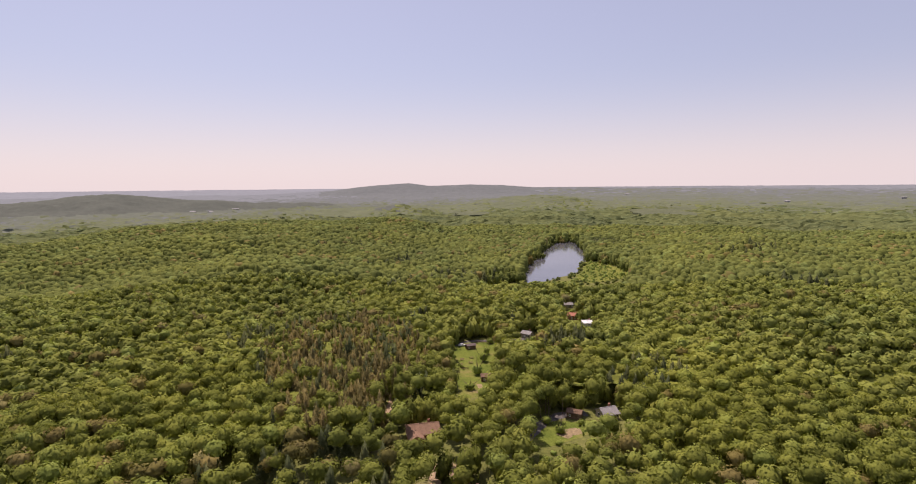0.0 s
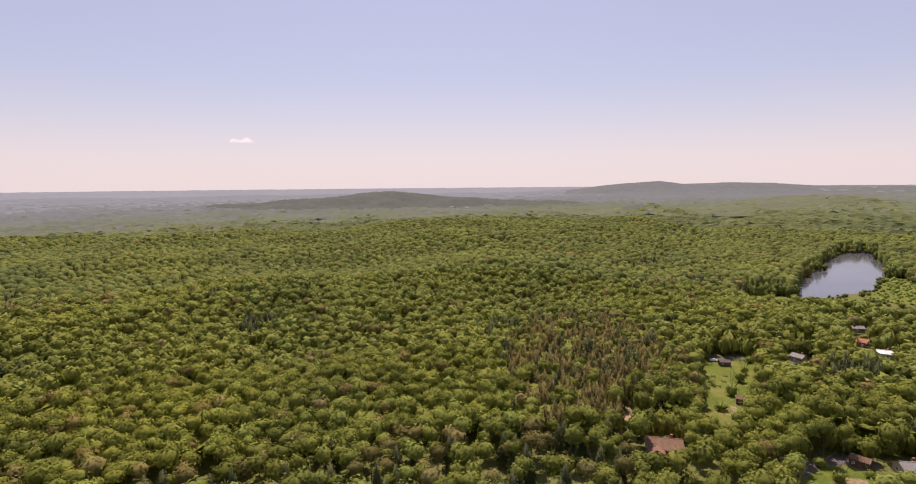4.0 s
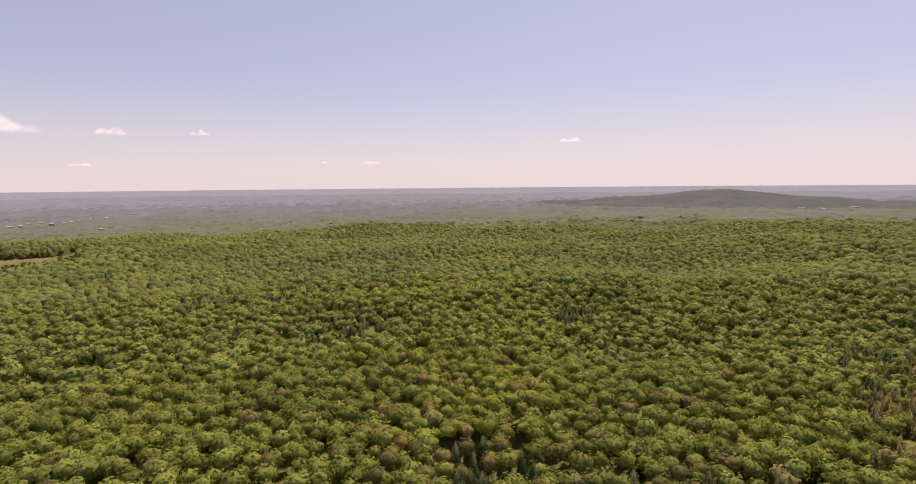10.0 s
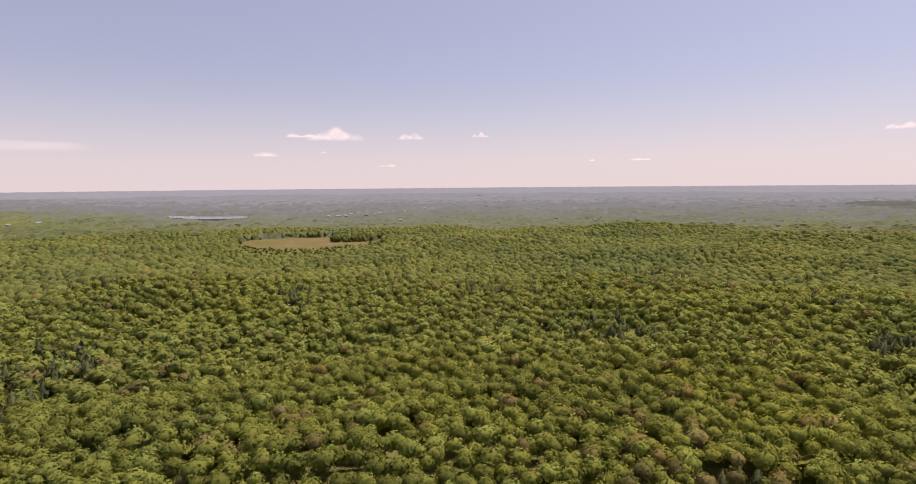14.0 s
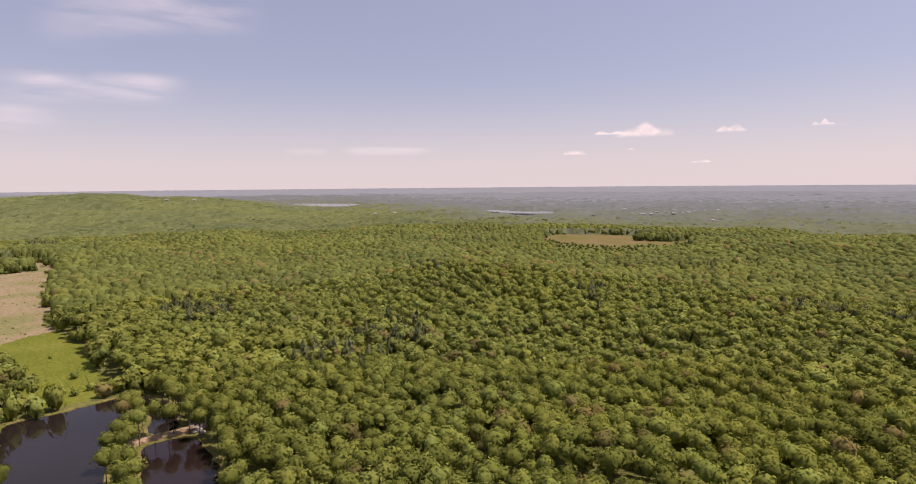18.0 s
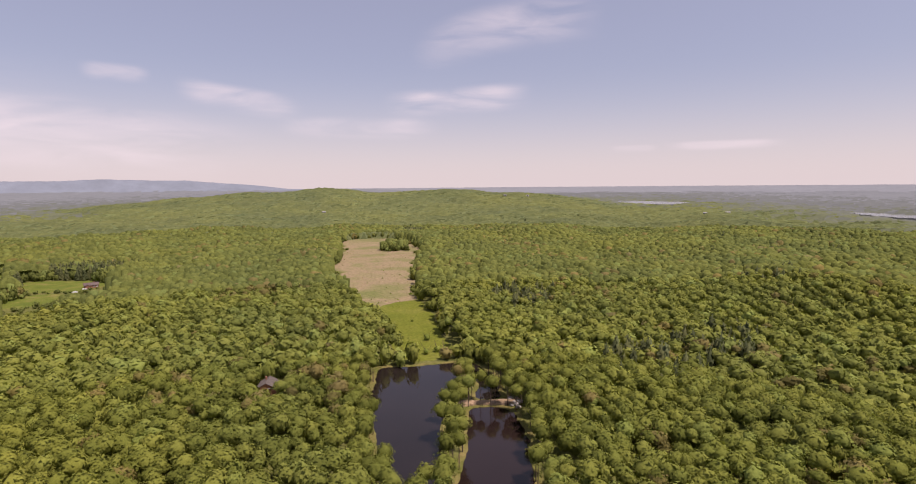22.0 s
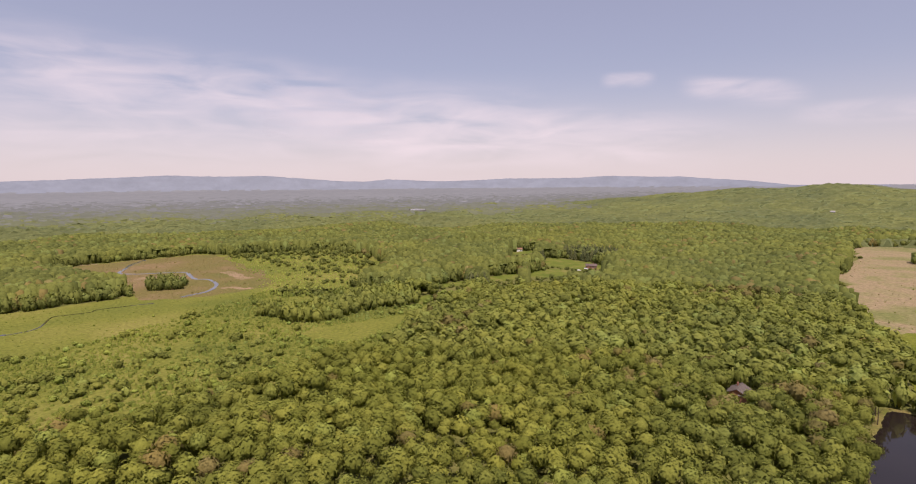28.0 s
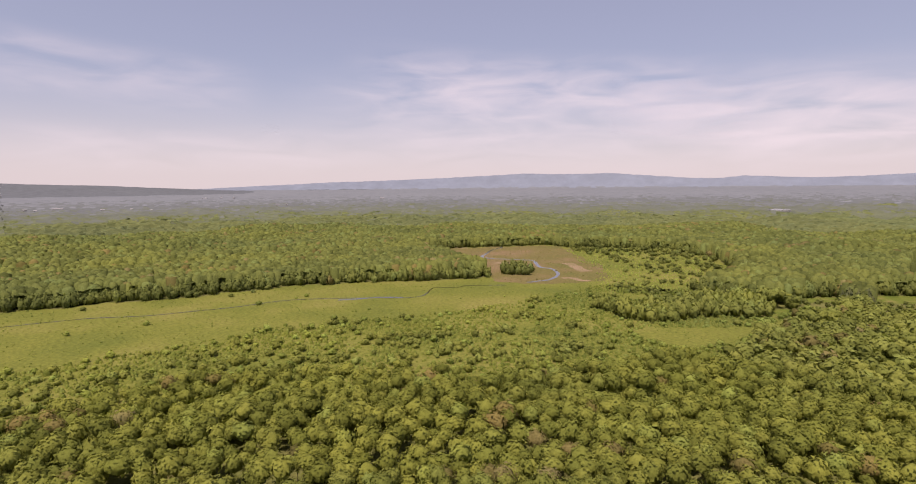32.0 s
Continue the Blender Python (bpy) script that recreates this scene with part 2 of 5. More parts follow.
WOOD = mottled("weathered_boards", [(0.3, (0.12, 0.075, 0.05)), (0.7, (0.22, 0.14, 0.095))], 1.2, 8, 0.85, 0.3, 0.02)
DECK = mottled("orange_brown_deck_boards", [(0.3, (0.34, 0.18, 0.09)), (0.7, (0.45, 0.25, 0.13))], 1.2, 8, 0.8, 0.3, 0.02)
TRIM = mottled("white_painted_trim", [(0.3, (0.72, 0.71, 0.69)), (0.7, (0.82, 0.81, 0.79))], 2, 12, 0.5, 0.05, 0.01, 0.4)
STONE = mottled("pale_stone", [(0.3, (0.24, 0.22, 0.2)), (0.7, (0.4, 0.37, 0.34))], 0.8, 5, 0.9, 0.4, 0.06)
ASPHALT = mottled("worn_asphalt", [(0.3, (0.09, 0.08, 0.075)), (0.7, (0.16, 0.14, 0.13))], 0.2, 3, 0.9, 0.2, 0.02)
RUBBER = mottled("tyre_rubber", [(0.3, (0.02, 0.02, 0.02)), (0.7, (0.035, 0.035, 0.035))], 4, 20, 0.8, 0.1, 0.01)
CAR_PAINT = mottled("white_car_paint", [(0.3, (0.74, 0.74, 0.74)), (0.7, (0.8, 0.8, 0.8))], 1, 8, 0.25, 0.0, 0.01, 0.6)
GLASS, _nt, _b = material("window_glass", 0.08, 0.7)
_nt.links.new(ramp(_nt, noise_node(_nt, 0.7, 2), [(0.3, (0.02, 0.024, 0.03)), (0.7, (0.045, 0.05, 0.06))]), _b.inputs["Base Color"])
CANVAS = mottled("white_parasol_canvas", [(0.3, (0.72, 0.7, 0.68)), (0.7, (0.82, 0.8, 0.78))], 2, 12, 0.8, 0.1, 0.01)


# ---------------------------------------------------------------- lie of the land
EYE = Vector((-4.0, 1.5, 100.0))          # middle of the flight
CANOPY = 15.0


def polar(az, r, c=(-7.4, 2.4)):
    a = radians(az)
    return (c[0] - r * math.sin(a), c[1] + r * math.cos(a))


# each ridge: heading, height of its crest above the level eye (degrees), distance
RIDGES = [
    # wooded hills behind the meadow
    ([112, 118, 126, 132, 138, 143, 147.5, 152, 157, 160, 162, 167, 171, 178, 186, 191, 200],
     [-4.2, -3.3, -2.5, -2.1, -1.15, -0.8, -0.52, -0.6, -0.85, -0.3, -0.27, -0.65, -0.78, -1.5, -2.1, -2.6, -3.4], 2250, 520),
    # long wooded rise beside the lake valley
    ([-4, 0, 6, 14, 20, 27, 35, 45, 55, 66], [-5.6, -4.6, -3.7, -3.4, -3.5, -3.8, -4.25, -5.0, -5.5, -6.2], 1080, 330),
    # hill on the other side of the lake
    ([-62, -50, -40, -34, -28, -22, -18, -15], [-7.5, -6.8, -6.15, -5.6, -5.25, -6.1, -7.2, -8.5], 700, 190),
    # wooded knolls past the lake
    ([-9, -5, -1, 3, 7], [-5.2, -4.1, -3.5, -3.9, -5.0], 1330, 170),
    ([-3, 2, 6, 10, 15], [-3.3, -2.5, -2.1, -2.5, -3.2], 1750, 200),
    ([-20, -14, -11, -8.8, -6, -2, 2], [-2.6, -1.7, -1.2, -1.0, -1.25, -1.8, -2.5], 2350, 260),
    ([-40, -30, -20, -14], [-3.4, -2.9, -2.6, -3.4], 1900, 300),
    # dark hill and its shoulders
    ([8, 12, 16, 21, 27, 30, 32, 34, 36, 38, 42, 46, 53, 61, 68], [-2.6, -2.0, -1.75, -1.55, -1.05, -0.68, -0.55, -0.75, -1.0, -1.05, -1.4, -1.75, -2.2, -2.5, -3.1], 2150, 340),
]
REMOTE = [
    # blue mountain beyond the lake
    ([-34, -25, -16, -13, -8, -4.6, -1, 2.6, 5, 8, 10.9, 14.4, 18], [-0.6, -0.5, -0.4, -0.27, -0.29, -0.02, 0.07, -0.06, 0.24, 0.07, -0.22, -0.75, -1.2], 3900, 260),
    # long hill with quarries past the marsh
    ([232, 240, 247, 255, 260, 263, 268, 270, 276, 284], [-1.5, -1.0, -0.7, -0.27, 0.0, 0.18, 0.32, 0.43, 0.35, -0.3], 4250, 260),
    # mountain range on the skyline
    ([163, 168, 172, 174, 177, 180.7, 184, 188, 191, 193.5, 197.5, 200, 203, 205.5, 208, 212, 215, 219, 223.5, 227.7, 234, 240, 243, 250, 258],
     [-0.5, 0.15, 0.45, 0.63, 0.65, 0.77, 0.62, 0.6, 0.62, 0.5, 0.38, 0.48, 0.64, 0.4, 0.49, 0.8, 1.04, 0.98, 1.09, 0.89, 0.62, 0.42, 0.36, 0.05, -0.3], 4700, 120),
]


# low crests in the woods: from heading and distance to heading and distance, height, breadth towards the eye and beyond
CRESTS = [(70, 320, 46, 430, 6, 90, 55), (46, 430, 22, 600, 8, 110, 70), (104, 600, 76, 700, 4, 150, 90), (60, 650, 30, 820, 8, 120, 90), (130, 380, 118, 520, 6, 90, 60),
          (128, 640, 112, 560, 7, 100, 70), (24, 330, 36, 250, 4, 60, 40), (172, 420, 178, 520, 6, 80, 60), (-24, 330, -36, 420, 6, 90, 70)]


def turn_of(x, y):
    """Heading in degrees, from -90 to 270."""
    a = np.degrees(np.arctan2(-(x - EYE.x), y - EYE.y))
    return np.where(a < -75, a + 360, a)


def land(x, y):
    """Height of the top of the woods over the plain, less the trees: the bare ground."""
    x, y = np.asarray(x, float), np.asarray(y, float)
    r = np.hypot(x - EYE.x, y - EYE.y)
    az = turn_of(x, y)
    base = np.interp(r, [0, 2000, 2600, 3400, 4850, 5200], [0, 0, 5, 22, 63, 66])
    z = base.copy()
    for heads, crests, far, wide in RIDGES + REMOTE:
        top = EYE.z + far * np.tan(np.radians(np.interp(az, heads, crests))) - CANOPY
        ends = np.clip(np.minimum(az - heads[0] + 5, heads[-1] + 5 - az) / 5, 0, 1)
        lift = np.maximum(top - np.interp(far, [0, 2000, 2600, 3400, 4850], [0, 0, 5, 22, 63]), 0) * ends * ends * (3 - 2 * ends)
        z = np.maximum(z, base + lift * np.maximum(np.exp(-((r - far) / wide) ** 2) - 0.02, 0) / 0.98)
    flat = level(x, y)
    for a0, r0, a1, r1, high, front, behind in CRESTS:
        (x0, y0), (x1, y1) = polar(a0, r0), polar(a1, r1)
        long = math.hypot(x1 - x0, y1 - y0)
        u = np.clip(((x - x0) * (x1 - x0) + (y - y0) * (y1 - y0)) / long ** 2, 0, 1)
        px, py = x0 + u * (x1 - x0), y0 + u * (y1 - y0)
        off = np.hypot(x - px, y - py)
        wide = np.where(r < np.hypot(px - EYE.x, py - EYE.y), front, behind)
        z = z + flat * high * np.exp(-(off / wide) ** 2)
    return z + rolling(x, y)


# level places: heading, distance, radius
LEVEL = [(-11, 1110, 170), (0, 290, 130), (-14, 235, 45), (150, 230, 110), (155, 450, 120), (156, 700, 190), (156, 950, 170), (222, 560, 330), (265, 450, 190), (240, 340, 110), (-10, 760, 240), (-12, 420, 80), (-9, 520, 90), (-15, 640, 90),
         (183, 650, 130), (192, 560, 100), (99, 1000, 170), (102, 615, 30), (189, 800, 70), (152, 1120, 60), (181, 1085, 40), (168, 279, 45), (206, 380, 100), (210, 700, 180), (7.6, 245, 40), (3, 190, 60)]


def level(x, y):
    """Nought at the level places, one elsewhere."""
    away = 1.0
    for az, d, wide in LEVEL:
        cx, cy = polar(az, d)
        away = away * np.clip((np.hypot(x - cx, y - cy) - wide) / 90, 0, 1)
    return away


def rolling(x, y):
    """Gentle swells of the woodland ground, none at the level places."""
    r = np.hypot(x - EYE.x, y - EYE.y)
    away = np.clip((r - 60) / 120, 0, 1) * np.clip((3000 - r) / 800, 0, 1) * level(x, y)
    a = np.sin(x / 75 + 1.3 * np.sin(y / 190)) * np.sin(y / 92 + 0.8 * np.sin(x / 150)) + 0.6 * np.sin((x + y) / 61 + 2) * np.sin((x - 1.4 * y) / 83)
    return 6.5 * a * away


def mesh_from(name, verts, faces, mat, smooth=True, tint=None):
    """A mesh from arrays of corners and of triangles or quads."""
    me = bpy.data.meshes.new(name)
    n, k = faces.shape
    me.vertices.add(len(verts))
    me.vertices.foreach_set("co", np.ascontiguousarray(verts, np.float32).ravel())
    me.loops.add(n * k)
    me.loops.foreach_set("vertex_index", np.ascontiguousarray(faces, np.int32).ravel())
    me.polygons.add(n)
    me.polygons.foreach_set("loop_start", np.arange(0, n * k, k, dtype=np.int32))
    me.polygons.foreach_set("use_smooth", np.full(n, smooth))
    me.update(calc_edges=True)
    if tint is not None and tint.ndim == 2:
        me.normals_split_custom_set_from_vertices(tint[:, 1:].astype(np.float32))
        tint = tint[:, 0]
    if tint is not None:
        at = me.attributes.new("tint", "FLOAT", "POINT")
        at.data.foreach_set("value", np.ascontiguousarray(tint, np.float32))
    me.materials.append(mat)
    return me


def ring_grid(radii, heads, lift=None, sway=0.0, seed=0):
    """A sheet in rings round the eye, following the land."""
    rng = np.random.default_rng(seed)
    R, A = np.meshgrid(radii, np.radians(heads), indexing="ij")
    if sway:
        R = R + rng.uniform(-0.5, 0.5, R.shape) * sway * np.gradient(np.asarray(radii))[:, None]
        A = A + rng.uniform(-0.5, 0.5, A.shape) * sway * (A[0, 1] - A[0, 0])
        A[:, -1] = A[:, 0] + math.tau if abs(heads[-1] - heads[0]) > 359 else A[:, -1]
    x, y = EYE.x - R * np.sin(A), EYE.y + R * np.cos(A)
    z = land(x, y)
    if lift is not None:
        z = z + lift(rng, R)
    n, m = R.shape
    i = np.arange(n * m).reshape(n, m)
    quads = np.stack([i[:-1, :-1], i[:-1, 1:], i[1:, 1:], i[1:, :-1]], -1).reshape(-1, 4)[:, ::-1]
    return np.stack([x, y, z], -1).reshape(-1, 3), quads


v, q = ring_grid(np.concatenate([[0.005, 60], np.geomspace(120, 5100, 110)]), np.linspace(-90, 270, 241), lambda rng, R: -10 * np.clip((R - 1060) / 200, 0, 1) - 50 * np.clip((R - 3000) / 800, 0, 1))
tagged(new("ground", mesh_from("ground", v, q, LITTER)), "dark leaf-littered woodland ground rolling to the horizon", "ground", kind="structure")


# ---------------------------------------------------------------- open places in the woods
def smooth_ring(points, steps=8, ragged=0.05):
    """A closed curve through the corners, with a ragged edge."""
    p = [Vector(c) for c in points]
    n, out = len(p), []
    rng = random.Random(len(points) * 7 + int(abs(p[0].x)))
    for i in range(n):
        a, b, c, d = p[i - 1], p[i], p[(i + 1) % n], p[(i + 2) % n]
        for k in range(steps):
            t = k / steps
            way = (c - b) * ragged
            out.append(0.5 * (2 * b + (c - a) * t + (2 * a - 5 * b + 4 * c - d) * t * t + (3 * b - a - 3 * c + d) * t ** 3)
                       + Vector((-way.y, way.x)) * rng.uniform(-1, 1))
    return out


def inside(ring, x, y):
    """Which of the points lie in the ring."""
    px, py = np.array([c.x for c in ring]), np.array([c.y for c in ring])
    hit = np.zeros(np.shape(x), bool)
    for x0, y0, x1, y1 in zip(px, py, np.roll(px, -1), np.roll(py, -1)):
        if y0 != y1:
            hit ^= ((y0 > y) != (y1 > y)) & (x < (x1 - x0) * (y - y0) / (y1 - y0) + x0)
    return hit


def sheet(name, ring, z, mat, label, category, depth=0.0):
    """Level ground or water within a ring, with an uneven skirt down to the ground."""
    bm = bmesh.new()
    top = [bm.verts.new((c.x, c.y, z)) for c in ring]
    bm.faces.new(top)
    mid = sum(ring, Vector((0, 0))) / len(ring)
    low = [bm.verts.new((c.x + (c.x - mid.x) * 0.01, c.y + (c.y - mid.y) * 0.01, -0.1)) for c in ring]
    for i in range(len(ring)):
        j = (i + 1) % len(ring)
        bm.faces.new((top[i], low[i], low[j], top[j]))
    bmesh.ops.recalc_face_normals(bm, faces=bm.faces)
    bmesh.ops.triangulate(bm, faces=bm.faces)
    me = bpy.data.meshes.new(name)
    bm.to_mesh(me)
    bm.free()
    me.materials.append(mat)
    return tagged(new(name, me), label, category, kind="structure")


def polars(rows, c=(-7.4, 2.4)):
    return [Vector(polar(a, r, c)) for a, r in rows]


POND_UP = smooth_ring(polars([(156.5, 294), (152, 295), (148, 300), (146.0, 294), (144.3, 270), (144.0, 248), (146.8, 246), (146.6, 262), (147.3, 277),
                              (148.2, 267), (149.1, 240), (149.7, 203), (150.3, 172), (154, 160), (157.2, 180), (157.5, 215), (158, 240), (157.2, 268)]))
POND_LOW = smooth_ring(polars([(146.6, 236), (143.6, 237), (141.7, 228), (140.8, 205), (139.8, 175), (139.2, 140), (147, 130), (148.3, 160), (147.7, 201), (147.4, 225)]))
LAKE_RING = smooth_ring(polars([(-6.6, 560), (-6.9, 600), (-7.5, 705), (-8.7, 775), (-9.5, 912), (-10.9, 962), (-12.1, 966), (-13.2, 805), (-12.5, 653), (-10.6, 600), (-8.9, 571)], (0, 0)))
MEADOW_RING = smooth_ring(polars([(159.5, 1020), (155, 1035), (152.3, 866), (152.7, 610), (153.0, 470), (154, 436), (156.2, 430), (158.7, 505), (160.8, 684), (160.2, 820)]))
LUSH_RING = smooth_ring(polars([(156.6, 446), (153.0, 470), (151.6, 450), (150.6, 403), (149.5, 345), (148.9, 314), (152.5, 304), (154.4, 316), (155.4, 353), (156.1, 403)]))
LAWN_A = smooth_ring(polars([(0.7, 323), (0.4, 336), (-0.9, 346), (-4.0, 346), (-4.0, 326), (-3.9, 300), (-3.8, 277), (-2.8, 258), (-0.2, 254), (0.5, 290), (0.2, 305)], (0, 0)))
LAWN_B = smooth_ring(polars([(-8.2, 205), (-8.3, 221), (-10.1, 229), (-13.6, 229), (-13.8, 219), (-10.6, 208)], (0, 0)))
MARSH_RING = smooth_ring(polars([(276, 560), (270.8, 556), (258, 538), (241.7, 560), (227.7, 576), (231, 700), (233.2, 822), (224.7, 868), (219.9, 874), (214.8, 640), (214.8, 560), (219, 450),
                                 (232, 385), (246.5, 352), (258, 325), (276, 330)], (-10.8, 0)))
SCRUB_RING = smooth_ring(polars([(278, 262), (278, 360), (258, 372), (247, 395), (236, 405), (226, 440), (219, 500), (214, 545), (205, 520), (200, 450), (200, 400), (205, 325), (215, 266), (228, 244), (244, 256), (258, 270)], (-10.8, 0)))
FEN_RING = smooth_ring(polars([(215.5, 525), (216.4, 640), (219.5, 800), (217, 860), (212, 855), (207, 810), (204.2, 720), (203.6, 630), (205.5, 565), (208, 525), (211, 505)], (-10.8, 0)))
REED_RING = smooth_ring(polars([(233.4, 818), (224.7, 862), (220.5, 868), (216.5, 700), (215.2, 585), (219, 545), (226, 545), (227.4, 600), (229.5, 700)], (-10.8, 0)))
FAR_LAKES = [smooth_ring(polars(p, (-5, 3))) for p in (
    [(105.6, 1660), (105.2, 1740), (106.5, 1790), (109, 1820), (112.2, 1870), (112.0, 1780), (109, 1650)],
    [(124.6, 2380), (125, 2560), (128, 2680), (132, 2790), (132, 2500), (128, 2300)], [(199.3, 1900), (199.4, 1985), (200.2, 2010), (200.8, 1990), (200.7, 1890)])]
FAR_FENS = [smooth_ring(polars(p, (0, 0))) for p in (
    [(-18, 1720), (-18.3, 2250), (-22.5, 2200), (-24, 1800), (-22, 1500), (-20, 1480)], [(-0.2, 1600), (-0.4, 1830), (-3.2, 1860), (-3, 1640)])]
CREEK = polars([(225.9, 854), (227.0, 814), (227.6, 771), (228.0, 739), (226.8, 720), (225.5, 715), (223.9, 710), (222.7, 702), (222.3, 668), (221.9, 646), (220.8, 636), (220.2, 608), (220.3, 584), (221.1, 562), (222.3, 552), (223.3, 545)], (-10.9, 0))
DITCH = polars([(225.5, 528), (229.7, 525), (230.4, 517.5), (232.1, 517), (233.2, 514), (234.2, 481), (236.3, 472), (240.3, 478), (247.6, 486), (253.1, 474), (256.7, 473), (260.5, 474), (265.0, 489), (271, 498)], (-10.8, 0))
SHRUB_FEN = smooth_ring(polars([(-2.5, 540), (-6.5, 560), (-9, 568), (-12.5, 572), (-12.6, 505), (-8, 480), (-3, 500)], (0, 0)))
FEN_MIDDLE = [Vector((-10.8, 0)) + (p - Vector((-10.8, 0))).lerp(sum((q - Vector((-10.8, 0)) for q in FEN_RING), Vector((0, 0))) / len(FEN_RING), 0.3) for p in FEN_RING]
GLADE_RING = smooth_ring(polars([(212, 378), (206, 396), (201.5, 412), (203.0, 372), (207, 345), (211, 352)], (-10.8, 0)))
FARM_RINGS = [smooth_ring(polars(p, (-10.2, 2.1))) for p in (
    [(187.0, 735), (183.5, 712), (181.6, 690), (180.8, 662), (183, 640), (186.4, 658)], [(186.6, 640), (184.5, 630), (185.2, 590), (188.2, 582), (188.7, 606)], [(189.4, 578), (192.4, 552), (193, 580), (190, 602)], [(198, 520), (195, 540), (195.4, 556), (198, 540)],
    [(190.5, 770), (187.8, 800), (188.2, 820), (190.8, 795)], [(202.5, 440), (199, 462), (198.8, 486), (202, 470)])]
FIELD_RING = smooth_ring(polars([(106, 1000), (100.3, 915), (96, 950), (91.8, 1040), (94.5, 1075), (98.1, 1120), (105.5, 1110)], (-0.7, 2.4)))
SEDGE_RING = smooth_ring(polars([(-12.6, 640), (-13.2, 720), (-15.5, 700), (-17.5, 640), (-15.5, 585), (-12.2, 575)], (0, 0)))

sheet("pond", POND_UP, 0.06, WATER, "still dark pond water mirroring trees and sky", "pond")
sheet("pond", POND_LOW, 0.06, BROWN_WATER, "still brownish dark pond water below the dam", "pond")
sheet("lake", LAKE_RING, 0.06, LAKE, "pale calm lake reflecting the sky", "lake")
sheet("meadow", MEADOW_RING, 0.05, MEADOW_DRY, "dry beige and pinkish meadow in the woods", "meadow")
sheet("meadow", LUSH_RING, 0.09, MEADOW_GREEN, "lush yellow-green wet meadow by the pond", "meadow")
sheet("lawn", LAWN_A, 0.05, LAWN, "bright mown lawn with bare patches", "lawn")
sheet("lawn", LAWN_B, 0.05, LAWN, "bright mown lawn beside a house", "lawn")
sheet("marsh", MARSH_RING, 0.05, MARSH, "wide yellow-green marsh of sedge and grass", "marsh")
sheet("reed_bed", REED_RING, 0.09, REED, "brown and pinkish dry reed bed in the marsh", "reed bed")
sheet("glade", GLADE_RING, 0.05, MARSH, "small open grassy glade", "glade")
sheet("field", FIELD_RING, 0.05, REED, "brown open field in the distant woods", "field")
sheet("sedge_meadow", SEDGE_RING, 0.05, MARSH, "pale green sedge meadow beside the lake", "meadow")
for ring in FARM_RINGS:
    sheet("pasture", ring, 0.05, LAWN, "pale green pasture between trees", "pasture")
OPEN = [POND_UP, POND_LOW, LAKE_RING, MEADOW_RING, LUSH_RING, LAWN_A, LAWN_B, REED_RING, GLADE_RING, FIELD_RING, SEDGE_RING, *FARM_RINGS]
for ring in FAR_LAKES:
    sheet("lake", ring, CANOPY - 1.0 if ring is not FAR_LAKES[1] else CANOPY + 2.0, FAR_WATER, "narrow pale lake glinting in the distant plain", "lake")
for ring in FAR_FENS:
    sheet("fen", ring, CANOPY - 1.5, FAR_FEN, "pale open fen among the distant woods", "fen")
sheet("scrubland", SCRUB_RING, 0.025, MARSH, "rough scrubby ground at the edge of the marsh", "scrubland")
sheet("scrubland", FEN_RING, 0.025, MARSH, "rough open scrubland beyond the reed bed", "scrubland")
sheet("shrub_fen", SHRUB_FEN, 0.05, MARSH, "low green shrub fen at the lake's foot", "fen")


def strip(name, line, wide, z, mat, label, category, seed=0, kind="structure"):
    """A ribbon along a line, of uneven width, with sides down to the ground."""
    rng = random.Random(seed)
    pts = []
    n = len(line)
    for i in range(n - 1):
        a, b, c, d = line[max(i - 1, 0)], line[i], line[i + 1], line[min(i + 2, n - 1)]
        for k in range(6):
            t = k / 6
            pts.append(0.5 * (2 * b + (c - a) * t + (2 * a - 5 * b + 4 * c - d) * t * t + (3 * b - a - 3 * c + d) * t ** 3))
    pts.append(line[-1])
    bm = bmesh.new()
    rows = []
    for i, p in enumerate(pts):
        way = (pts[min(i + 1, len(pts) - 1)] - pts[max(i - 1, 0)]).normalized()
        off = Vector((-way.y, way.x)) * wide / 2 * rng.uniform(0.75, 1.25)
        rows.append([bm.verts.new((*(p + off * 1.25), -0.1)), bm.verts.new((*(p + off), z)), bm.verts.new((*(p - off), z)), bm.verts.new((*(p - off * 1.25), -0.1))])
    for a, b in zip(rows, rows[1:]):
        for k in range(3):
            bm.faces.new((a[k], a[k + 1], b[k + 1], b[k]))
    bmesh.ops.recalc_face_normals(bm, faces=bm.faces)
    me = bpy.data.meshes.new(name)
    bm.to_mesh(me)
    bm.free()
    me.materials.append(mat)
    return tagged(new(name, me), label, category, kind=kind)


